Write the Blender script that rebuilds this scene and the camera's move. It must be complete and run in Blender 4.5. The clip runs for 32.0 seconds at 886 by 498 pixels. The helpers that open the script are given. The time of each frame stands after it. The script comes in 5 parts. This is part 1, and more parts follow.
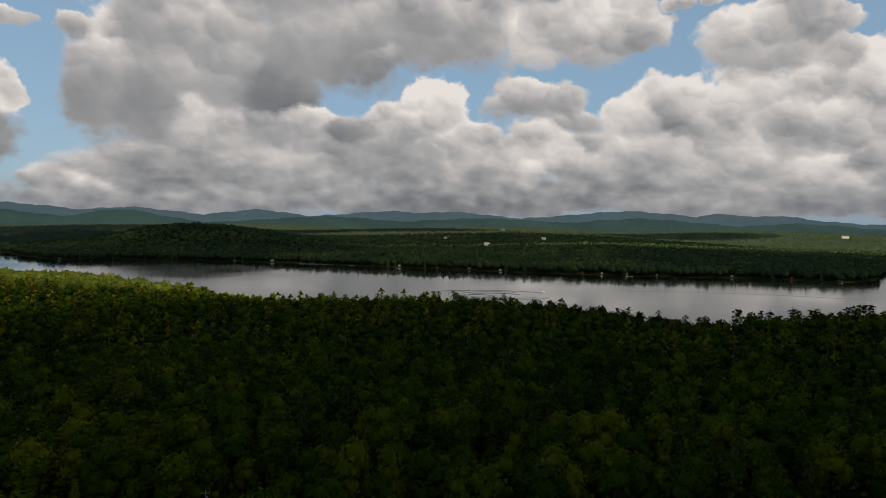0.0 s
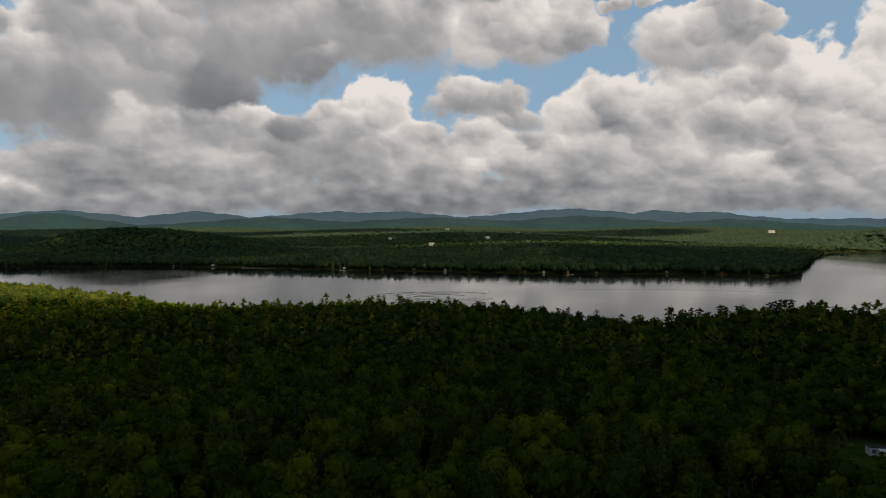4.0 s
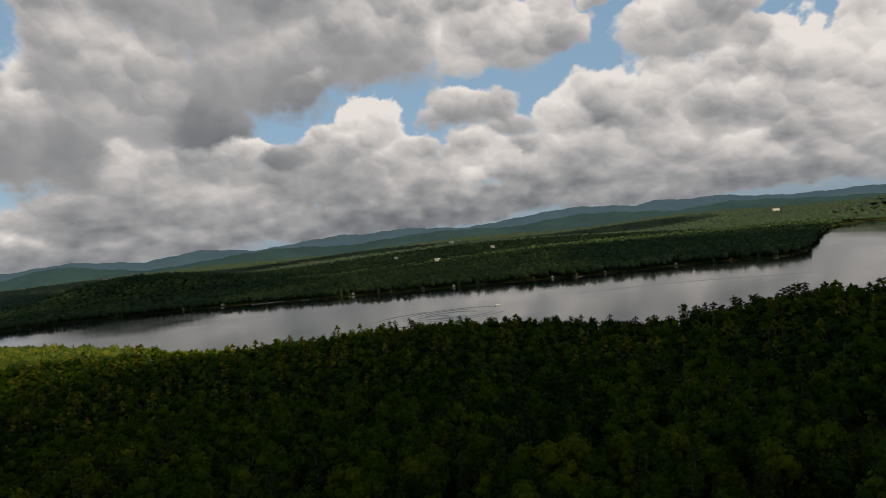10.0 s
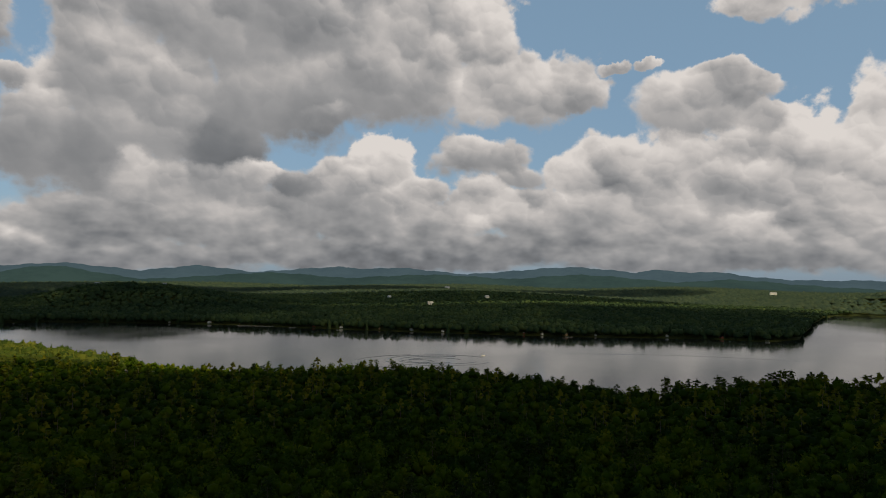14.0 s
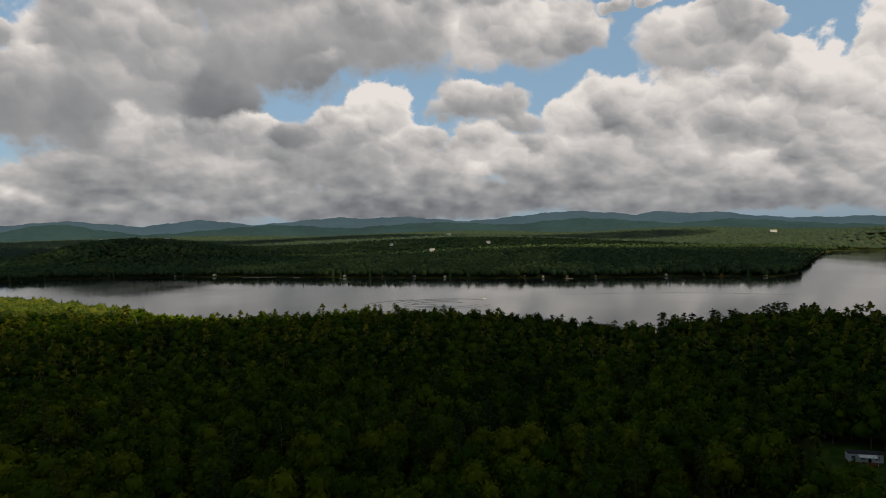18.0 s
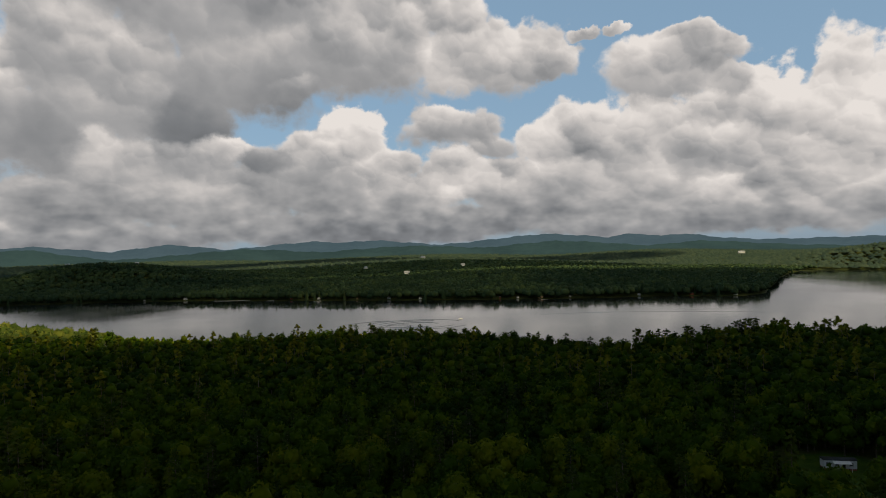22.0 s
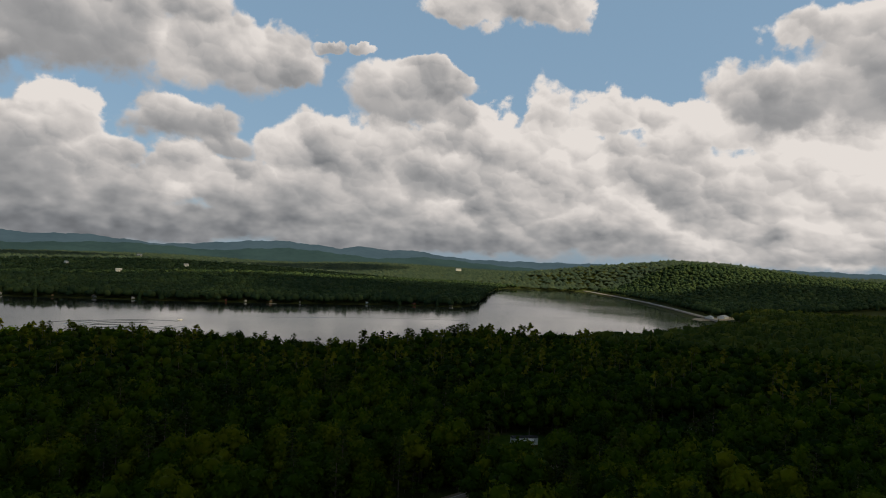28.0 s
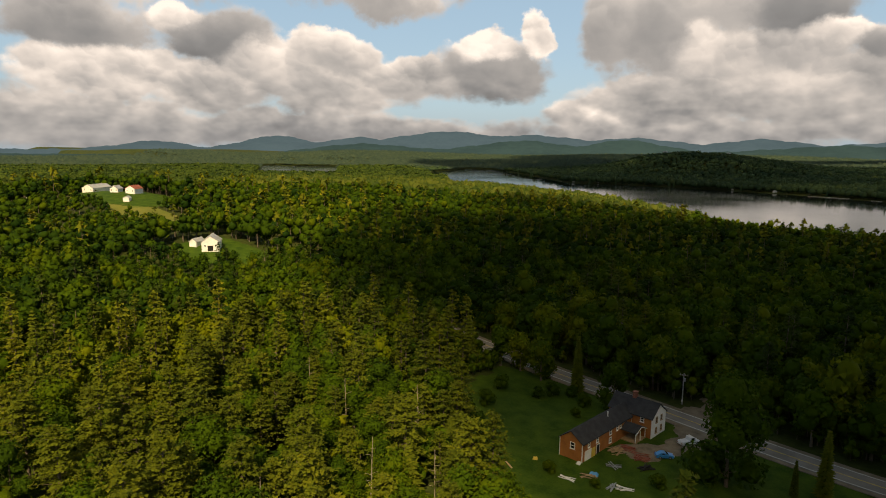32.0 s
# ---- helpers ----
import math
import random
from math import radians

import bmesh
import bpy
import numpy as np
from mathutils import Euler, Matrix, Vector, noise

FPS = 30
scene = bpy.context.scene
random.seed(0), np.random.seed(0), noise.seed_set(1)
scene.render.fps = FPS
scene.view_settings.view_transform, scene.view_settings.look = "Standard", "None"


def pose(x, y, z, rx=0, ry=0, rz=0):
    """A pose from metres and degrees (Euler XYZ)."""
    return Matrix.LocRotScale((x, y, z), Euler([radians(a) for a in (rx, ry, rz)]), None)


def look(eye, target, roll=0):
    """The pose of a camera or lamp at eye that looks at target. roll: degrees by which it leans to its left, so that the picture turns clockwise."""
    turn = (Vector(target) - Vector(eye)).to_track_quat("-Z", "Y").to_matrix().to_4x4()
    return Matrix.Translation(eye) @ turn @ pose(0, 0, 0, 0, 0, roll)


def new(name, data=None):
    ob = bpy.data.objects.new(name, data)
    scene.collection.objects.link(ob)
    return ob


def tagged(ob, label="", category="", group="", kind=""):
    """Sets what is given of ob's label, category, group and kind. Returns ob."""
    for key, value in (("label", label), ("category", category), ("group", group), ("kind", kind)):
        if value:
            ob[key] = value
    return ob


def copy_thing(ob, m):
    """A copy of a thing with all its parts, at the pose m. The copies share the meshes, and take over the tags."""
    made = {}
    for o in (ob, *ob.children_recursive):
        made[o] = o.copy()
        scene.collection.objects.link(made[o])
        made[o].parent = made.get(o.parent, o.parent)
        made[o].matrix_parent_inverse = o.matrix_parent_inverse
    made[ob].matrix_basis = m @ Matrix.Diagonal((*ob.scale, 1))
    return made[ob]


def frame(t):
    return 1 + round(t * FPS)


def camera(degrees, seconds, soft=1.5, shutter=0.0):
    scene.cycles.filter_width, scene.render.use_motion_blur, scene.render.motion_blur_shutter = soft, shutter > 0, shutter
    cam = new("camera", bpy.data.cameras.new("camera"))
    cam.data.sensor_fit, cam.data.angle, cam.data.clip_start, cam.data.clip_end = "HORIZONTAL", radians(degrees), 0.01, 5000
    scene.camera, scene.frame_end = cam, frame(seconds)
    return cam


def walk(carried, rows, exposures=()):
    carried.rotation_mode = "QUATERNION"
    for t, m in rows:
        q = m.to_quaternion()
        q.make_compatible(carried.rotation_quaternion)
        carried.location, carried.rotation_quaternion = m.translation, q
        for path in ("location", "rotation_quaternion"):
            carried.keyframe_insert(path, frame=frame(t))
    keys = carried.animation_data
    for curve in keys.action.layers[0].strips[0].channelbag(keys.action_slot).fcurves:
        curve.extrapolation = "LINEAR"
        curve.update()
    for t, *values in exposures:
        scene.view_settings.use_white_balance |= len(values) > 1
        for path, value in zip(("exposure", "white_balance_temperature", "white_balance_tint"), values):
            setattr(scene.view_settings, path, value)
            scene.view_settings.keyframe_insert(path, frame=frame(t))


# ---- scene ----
cam = camera(69.03, 32.0, soft=1.0)
PATH = [
    (0.0, pose(-2.19, 0.11, 73.77, 87.70, -0.70, -2.05)),
    (0.5, pose(-2.11, -0.92, 74.23, 86.74, -0.25, -5.67)),
    (1.0, pose(-1.98, -1.92, 74.71, 88.93, -0.13, -9.10)),
    (1.5, pose(-1.80, -2.84, 75.25, 90.55, -0.21, -10.87)),
    (2.0, pose(-1.61, -3.67, 75.83, 89.42, -0.60, -12.48)),
    (2.5, pose(-1.41, -4.44, 76.40, 89.24, -1.28, -12.58)),
    (3.0, pose(-1.28, -5.11, 77.00, 87.83, -1.74, -10.87)),
    (3.5, pose(-1.34, -5.61, 77.68, 87.52, -0.52, -8.08)),
    (4.0, pose(-1.60, -5.86, 78.38, 87.60, 0.09, -6.94)),
    (4.5, pose(-1.95, -5.93, 79.06, 88.48, -1.53, -6.78)),
    (6.5, pose(-3.10, -5.72, 81.98, 88.16, 4.33, -6.62)),
    (7.0, pose(-2.75, -5.73, 82.09, 88.60, 6.01, -6.67)),
    (7.5, pose(-2.42, -5.54, 82.30, 88.32, 7.51, -7.08)),
    (8.0, pose(-2.08, -5.15, 82.68, 88.14, 7.02, -6.91)),
    (8.5, pose(-1.70, -4.60, 83.23, 89.05, 4.87, -6.62)),
    (9.0, pose(-1.22, -4.04, 83.88, 89.27, 5.10, -6.71)),
    (9.5, pose(-0.64, -3.66, 84.51, 89.39, 6.76, -6.66)),
    (10.0, pose(0.04, -3.48, 84.97, 88.67, 6.27, -6.60)),
    (10.5, pose(0.81, -3.28, 85.18, 88.62, 3.90, -6.68)),
    (11.0, pose(1.72, -2.78, 85.22, 91.05, 1.47, -6.88)),
    (11.5, pose(2.74, -1.95, 85.22, 92.64, 0.64, -6.85)),
    (12.0, pose(3.67, -1.18, 85.19, 94.63, 0.23, -6.97)),
    (12.5, pose(4.34, -0.94, 85.14, 94.92, -0.09, -7.03)),
    (13.0, pose(4.79, -1.30, 85.16, 95.28, 0.05, -7.16)),
    (13.5, pose(5.06, -2.08, 85.24, 92.99, -0.38, -6.98)),
    (14.0, pose(5.08, -3.23, 85.23, 92.58, -0.63, -6.76)),
    (14.5, pose(4.90, -4.67, 85.06, 90.02, -1.05, -6.52)),
    (16.5, pose(6.23, -8.17, 83.61, 89.89, -0.29, -6.54)),
    (17.0, pose(6.20, -9.13, 83.16, 90.40, 1.04, -6.29)),
    (17.5, pose(6.02, -9.90, 82.72, 87.83, 1.93, -6.34)),
    (18.0, pose(5.64, -10.40, 82.25, 87.96, 1.09, -6.63)),
    (18.5, pose(5.11, -10.62, 81.77, 88.29, 0.69, -6.77)),
    (19.0, pose(4.62, -10.60, 81.33, 88.45, -0.03, -7.21)),
    (19.5, pose(4.33, -10.46, 80.93, 90.18, 0.57, -7.97)),
    (20.0, pose(4.22, -10.41, 80.54, 89.56, 1.24, -8.68)),
    (20.5, pose(4.17, -10.51, 80.05, 88.50, 1.35, -8.43)),
    (21.0, pose(4.15, -10.61, 79.44, 88.43, 1.76, -8.69)),
    (21.5, pose(4.10, -10.56, 78.79, 89.65, 2.73, -8.85)),
    (22.0, pose(4.04, -10.38, 78.15, 90.05, 1.41, -8.94)),
    (22.5, pose(4.01, -10.11, 77.54, 90.03, 0.94, -9.91)),
    (23.0, pose(4.10, -9.80, 76.96, 90.60, 0.63, -11.00)),
    (23.5, pose(4.24, -9.58, 76.40, 90.08, 1.07, -11.96)),
    (24.0, pose(4.35, -9.63, 75.79, 88.77, 1.60, -12.92)),
    (24.5, pose(4.41, -9.95, 75.12, 89.55, 2.19, -13.21)),
    (26.5, pose(4.87, -9.05, 72.48, 93.67, -1.15, -14.85)),
    (27.0, pose(3.47, -10.21, 72.11, 93.11, -1.06, -18.36)),
    (27.5, pose(2.56, -11.12, 71.74, 92.42, -0.38, -26.31)),
    (28.0, pose(2.45, -11.80, 71.35, 91.15, -2.41, -32.41)),
    (28.5, pose(2.91, -12.28, 70.83, 89.04, -2.98, -25.60)),
    (29.0, pose(3.39, -12.40, 70.00, 87.00, -1.12, -10.64)),
    (29.5, pose(3.64, -12.11, 68.84, 87.32, -0.26, 3.63)),
    (30.0, pose(3.71, -11.61, 67.61, 85.55, -0.05, 15.43)),
    (30.5, pose(3.57, -11.08, 66.62, 87.02, -0.57, 25.13)),
    (31.0, pose(3.18, -10.59, 66.03, 89.88, -1.82, 36.33)),
    (31.5, pose(2.63, -10.18, 65.81, 85.39, 0.15, 40.43)),
    (32.0, pose(2.05, -9.85, 65.80, 81.14, -0.76, 40.10)),
]
EXPOSURES = [(0.0, -0.04, 6500, 10), (10.0, -0.04, 6500, 10), (12.0, -0.23, 6500, 10), (13.5, -0.22, 6500, 10), (17.0, -0.04, 6500, 10), (27.5, -0.06, 6500, 10), (29.0, -0.14, 6500, 10), (30.0, 0.0, 6550, 10), (31.0, 0.2, 6900, 11), (32.0, 0.39, 7350, 13)]
walk(cam, PATH, EXPOSURES)

# ---- light ----
SUN_AZ, SUN_EL = 146.0, 44.0          # degrees, azimuth clockwise from +y
SUN_WAY = Vector((math.sin(radians(SUN_AZ)) * math.cos(radians(SUN_EL)), math.cos(radians(SUN_AZ)) * math.cos(radians(SUN_EL)), math.sin(radians(SUN_EL))))
sun = new("sun", bpy.data.lights.new("sun", "SUN"))
sun.data.energy, sun.data.angle, sun.data.color = 5.0, radians(0.5), (1.0, 0.81, 0.49)
sun.matrix_world = look(SUN_WAY * 1000, (0, 0, 0))


class Nodes:
    """Short hand for building a node tree."""

    def __init__(self, tree):
        self.tree = tree

    def add(self, kind, **values):
        node = self.tree.nodes.new(kind)
        for key, value in values.items():
            setattr(node, key, value)
        return node

    def put(self, socket, value):
        if isinstance(value, bpy.types.NodeSocket):
            self.tree.links.new(value, socket)
        else:
            socket.default_value = value

    def math(self, op, a, b=0.0, c=0.0, clamp=False):
        n = self.add("ShaderNodeMath", operation=op, use_clamp=clamp)
        for s, v in zip(n.inputs, (a, b, c)):
            self.put(s, v)
        return n.outputs[0]

    def mix(self, f, a, b, kind="RGBA"):
        n = self.add("ShaderNodeMix", data_type=kind)
        ins = [s for s in n.inputs if s.enabled]
        for s, v in zip(ins, (f, a, b)):
            self.put(s, v)
        return [s for s in n.outputs if s.enabled][0]

    def smooth(self, v, lo, hi, a=0.0, b=1.0):
        n = self.add("ShaderNodeMapRange", interpolation_type="SMOOTHSTEP")
        for s, x in zip(n.inputs, (v, lo, hi, a, b)):
            self.put(s, x)
        return n.outputs[0]

    def noise(self, vec, scale, detail=4.0, rough=0.55, out="Fac", dim="3D"):
        n = self.add("ShaderNodeTexNoise", noise_dimensions=dim)
        self.put(n.inputs["Vector"], vec)
        self.put(n.inputs["Scale"], scale)
        self.put(n.inputs["Detail"], detail)
        self.put(n.inputs["Roughness"], rough)
        return n.outputs[out]

    def ramp(self, fac, stops):
        n = self.add("ShaderNodeValToRGB")
        self.put(n.inputs[0], fac)
        e = n.color_ramp.elements
        while len(e) < len(stops):
            e.new(0.5)
        for el, (p, c) in zip(e, stops):
            el.position, el.color = p, (*c, 1)
        return n.outputs[0]


# ---- sky: clear air behind banks of cumulus ----
world = bpy.data.worlds.new("sky")
scene.world = world
world.use_nodes = True
world.node_tree.nodes.clear()
W = Nodes(world.node_tree)
air = W.add("ShaderNodeTexSky", sky_type="NISHITA", sun_disc=False, sun_elevation=radians(SUN_EL), sun_rotation=radians(SUN_AZ), air_density=1.0, dust_density=1.6, ozone_density=1.5)
way = W.add("ShaderNodeTexCoord").outputs["Generated"]
xyz = W.add("ShaderNodeSeparateXYZ")
W.put(xyz.inputs[0], way)
sky_az = W.math("MULTIPLY", W.math("ARCTAN2", xyz.outputs[0], xyz.outputs[1]), 57.29578)
sky_el = W.math("MULTIPLY", W.math("ARCSINE", xyz.outputs[2]), 57.29578)


def vec(n, a, b, c=0.0):
    v = n.add("ShaderNodeCombineXYZ")
    for s, x in zip(v.inputs, (a, b, c)):
        n.put(s, x)
    return v.outputs[0]


# billows: lower and smaller towards the horizon
above = W.math("MAXIMUM", sky_el, -1.0)
depth_el = W.math("ADD", above, W.math("MULTIPLY", W.math("SUBTRACT", 1.0, W.math("EXPONENT", W.math("MULTIPLY", above, -0.2))), 4.0))
flat = vec(W, sky_az, depth_el)
warp = W.add("ShaderNodeSeparateXYZ")
W.put(warp.inputs[0], W.noise(flat, 0.12, 6.0, 0.58, "Color"))
size = W.math("MINIMUM", W.math("ADD", W.math("MULTIPLY", sky_el, 0.34), 2.2), 7.0)
cloud_u = W.math("ADD", sky_az, W.math("MULTIPLY", W.math("SUBTRACT", warp.outputs[0], 0.5), W.math("MULTIPLY", size, 1.15)))
cloud_v = W.math("ADD", sky_el, W.math("MULTIPLY", W.math("SUBTRACT", warp.outputs[1], 0.5), size))

field = [-1.0, 0.5]
masses = []


def cloud(az, el, wide, high, light):
    """One mass of cloud: middle, half sizes (degrees) and how light it is."""
    masses.append((az, el, wide * 1.14, high * 1.14, light - (0.05 if el < 7 and az < 35 else 0.0) + (0.06 if az > 42 else 0.0)))


def heap_up(some):
    """A node group that lays the given masses over those before them."""
    tree = bpy.data.node_groups.new("cloud_bank", "ShaderNodeTree")
    for nm in ("u", "v", "thick", "tone"):
        tree.interface.new_socket(nm, in_out="INPUT", socket_type="NodeSocketFloat")
    for nm in ("thick", "tone"):
        tree.interface.new_socket(nm, in_out="OUTPUT", socket_type="NodeSocketFloat")
    n = Nodes(tree)
    gi, go = n.add("NodeGroupInput").outputs, n.add("NodeGroupOutput").inputs
    last, tone_before = gi["thick"], gi["tone"]
    for az, el, wide, high, light in some:
        # each mass leans on the one before it, so that they are worked out one by one
        u = n.math("MULTIPLY_ADD", last, 1e-5, gi["u"])
        v = n.math("MULTIPLY_ADD", last, 1e-5, gi["v"])
        du = n.math("MULTIPLY", n.math("SUBTRACT", u, az), 1 / wide)
        dv = n.math("MULTIPLY", n.math("SUBTRACT", v, el), 1 / high)
        mine = n.math("SUBTRACT", 1.0, n.math("SQRT", n.math("MULTIPLY_ADD", du, du, n.math("MULTIPLY", dv, dv))))
        over = n.smooth(n.math("SUBTRACT", mine, last), -0.30, 0.30)
        last, tone_before = n.math("SMOOTH_MAX", mine, last, 0.25), n.mix(over, tone_before, n.math("MULTIPLY_ADD", n.math("MAXIMUM", n.math("MINIMUM", dv, 0.9), -0.9), 0.20, light), "FLOAT")
    n.put(go["thick"], last)
    n.put(go["tone"], tone_before)
    g = W.add("ShaderNodeGroup", node_tree=tree)
    for s, v in zip(g.inputs, (cloud_u, cloud_v, field[0], field[1])):
        W.put(s, v)
    field[:] = g.outputs[0], g.outputs[1]


cloud(-9.1, 21.8, 15.5, 6.2, 0.54)
cloud(-0.7, 23.4, 8.1, 4.5, 0.68)
cloud(-18.8, 15.8, 7.9, 4.4, 0.57)
cloud(-0.5, 17.4, 10.0, 4.5, 0.56)
cloud(-12.7, 11.4, 5.0, 3.7, 0.34)
cloud(-22.5, 9.2, 4.6, 3.7, 0.38)
cloud(-25.4, 14.4, 1.8, 2.9, 0.62)
cloud(11.8, 16.8, 7.6, 3.0, 0.67)
cloud(17.8, 15.8, 3.2, 1.6, 0.66)
cloud(9.2, 21.8, 4.7, 3.7, 0.74)
cloud(-4.5, 13.6, 2.9, 1.4, 0.55)
cloud(-18.3, 8.9, 1.7, 2.7, 0.80)
cloud(-27.6, 15.0, 1.6, 1.1, 0.55)
cloud(21.5, 17.4, 1.9, 0.5, 0.68)
cloud(24.7, 17.6, 1.2, 0.6, 0.68)
cloud(28.0, 14.2, 5.2, 3.0, 0.62)
cloud(32.4, 11.0, 2.6, 1.8, 0.64)
cloud(33.4, 13.2, 2.6, 1.7, 0.66)
cloud(30.4, 16.1, 3.9, 1.2, 0.72)
cloud(10.2, 10.7, 4.7, 2.1, 0.60)
cloud(13.0, 9.2, 2.8, 1.5, 0.56)
cloud(1.3, 10.6, 2.6, 1.9, 0.88)
cloud(-0.4, 8.9, 4.5, 2.1, 0.74)
cloud(3.7, 7.2, 3.5, 2.0, 0.80)
cloud(-10.1, 8.5, 2.4, 1.5, 0.82)
cloud(-6.5, 7.7, 3.8, 1.5, 0.44)
cloud(-2.3, 5.6, 7.3, 3.1, 0.56)
cloud(-13.1, 4.8, 5.8, 2.8, 0.60)
cloud(-19.1, 4.5, 4.9, 2.7, 0.58)
cloud(-24.1, 4.3, 4.8, 2.2, 0.52)
cloud(-26.9, 2.5, 4.2, 1.9, 0.62)
cloud(10.2, 6.5, 3.8, 2.8, 0.80)
cloud(14.7, 5.7, 5.4, 2.5, 0.68)
cloud(20.6, 8.6, 4.1, 3.6, 0.70)
cloud(17.7, 4.7, 6.8, 3.0, 0.58)
cloud(25.2, 5.1, 6.8, 3.3, 0.64)
cloud(31.0, 8.1, 5.5, 3.7, 0.70)
cloud(36.1, 12.8, 2.0, 2.2, 0.90)
cloud(37.1, 9.5, 4.6, 3.9, 0.74)
cloud(40.9, 11.6, 2.5, 4.1, 0.82)
cloud(36.2, 4.7, 6.9, 3.3, 0.66)
cloud(41.3, 5.3, 4.1, 4.6, 0.68)
cloud(36.1, 22.5, 5.0, 2.0, 0.78)
cloud(33.2, 21.6, 2.5, 0.9, 0.72)
cloud(41.6, 21.5, 2.5, 2.0, 0.80)
cloud(-17.8, 11.9, 5.9, 4.3, 0.54)
cloud(-25.6, 10.6, 3.3, 5.0, 0.50)
cloud(-16.3, 7.2, 9.0, 2.3, 0.60)
cloud(-22.4, 18.2, 3.9, 4.2, 0.60)
cloud(-7.4, 15.1, 6.7, 4.2, 0.46)
cloud(26.2, 7.4, 5.0, 4.3, 0.68)
cloud(2.7, 2.2, 20.1, 1.7, 0.42)
cloud(-20.2, 1.4, 12.7, 1.5, 0.42)
cloud(29.2, 2.2, 17.8, 1.7, 0.50)
cloud(46.1, 13.6, 3.4, 2.1, 0.90)
cloud(50.1, 13.3, 3.2, 1.7, 0.86)
cloud(44.3, 9.4, 6.3, 2.9, 0.76)
cloud(53.6, 12.0, 4.9, 2.5, 0.80)
cloud(59.1, 13.7, 4.9, 3.5, 0.56)
cloud(65.7, 14.7, 4.7, 6.0, 0.54)
cloud(63.9, 7.8, 9.0, 5.1, 0.84)
cloud(51.4, 6.2, 10.9, 4.0, 0.66)
cloud(44.4, 3.3, 14.3, 2.5, 0.52)
cloud(60.1, 3.0, 12.1, 2.7, 0.76)
cloud(64.9, 18.8, 5.6, 2.0, 0.78)
cloud(-67.0, 13.5, 8.6, 3.8, 0.62)
cloud(-55.5, 14.3, 9.8, 3.3, 0.58)
cloud(-45.0, 12.6, 5.9, 1.8, 0.52)
cloud(-69.1, 8.7, 6.1, 2.5, 0.44)
cloud(-58.4, 8.1, 4.7, 2.2, 0.34)
cloud(-61.8, 9.4, 2.5, 1.3, 0.70)
cloud(-67.6, 5.5, 5.9, 2.3, 0.72)
cloud(-59.6, 4.4, 5.1, 2.1, 0.66)
cloud(-49.7, 4.7, 6.2, 2.5, 0.62)
cloud(-42.9, 5.7, 5.4, 2.1, 0.64)
cloud(-35.9, 6.5, 5.0, 2.6, 0.42)
cloud(-32.7, 9.2, 1.6, 2.0, 0.86)
cloud(-36.4, 7.9, 2.5, 1.6, 0.82)
cloud(-53.3, 1.6, 22.9, 1.5, 0.40)
cloud(-67.0, 1.6, 13.0, 2.4, 0.48)
cloud(-39.8, 18.8, 2.6, 1.0, 0.62)
cloud(-44.3, 20.0, 3.9, 0.9, 0.40)
cloud(-32.6, 14.5, 2.0, 0.7, 0.60)
cloud(-29.8, 17.9, 2.5, 1.3, 0.50)
cloud(-49.8, 7.8, 3.8, 1.9, 0.60)
cloud(-54.4, 6.1, 5.4, 2.4, 0.64)
cloud(-64.8, 16.0, 10.1, 2.4, 0.70)
cloud(-8.1, 4.7, 6.1, 2.4, 0.58)
cloud(4.7, 4.7, 5.5, 2.3, 0.58)
cloud(-23.0, 3.7, 4.5, 1.7, 0.56)

# sky out of the walk's sight: broken cloud, added dark to dim the woods
for ring, (lift, wide, high) in enumerate(((7, 26, 8), (24, 34, 12), (49, 42, 15), (70, 60, 14))):
    for step in range(6 if ring < 3 else 3):
        az = 84 + step * (34 if ring < 1 else 60 if ring < 3 else 120) + 9 * (ring % 2)
        if ring < 1 and az > 278:
            continue
        az = (az + 180) % 360 - 180
        if ring == 1 and abs(az) < 100:
            continue
        cloud(az, lift + 3 * math.sin(step * 2.3 + ring), wide * (0.8 + 0.25 * math.sin(step * 1.7)), high, (0.3 if ring < 1 else 0.0) + 0.12 * math.sin(step * 3.1 + ring))


for k in range(0, len(masses), 8):
    heap_up(masses[k:k + 8])


def billows(u, v, scale, smooth):
    """Cauliflower heads: how round they stand out, and how their sunward side is lit."""
    t = W.add("ShaderNodeTexVoronoi", voronoi_dimensions="2D", feature="SMOOTH_F1")
    W.put(t.inputs["Vector"], vec(W, u, v))
    t.inputs["Scale"].default_value, t.inputs["Smoothness"].default_value, t.inputs["Detail"].default_value = scale, smooth, 0.0
    at = W.add("ShaderNodeSeparateXYZ")
    W.put(at.inputs[0], t.outputs["Position"])
    side = W.math("MULTIPLY", W.math("SUBTRACT", u, at.outputs[0]), 0.40 * scale)
    up = W.math("MULTIPLY_ADD", W.math("SUBTRACT", v, at.outputs[1]), 0.92 * scale, side)
    return W.math("SUBTRACT", 1.0, t.outputs["Distance"]), up


swirl = W.add("ShaderNodeSeparateXYZ")
W.put(swirl.inputs[0], W.noise(flat, 0.40, 4.0, 0.55, "Color"))
heap_u = W.math("ADD", sky_az, W.math("MULTIPLY", swirl.outputs[0], 2.6))
heap_v = W.math("ADD", depth_el, W.math("MULTIPLY", swirl.outputs[1], 2.2))
heads = [billows(heap_u, heap_v, scale, smooth) for scale, smooth in ((0.17, 0.8), (0.42, 0.65), (1.05, 0.55))]
puff = W.math("ADD", W.math("MULTIPLY", heads[0][0], 0.50), W.math("MULTIPLY_ADD", heads[1][0], 0.32, W.math("MULTIPLY", heads[2][0], 0.18)))
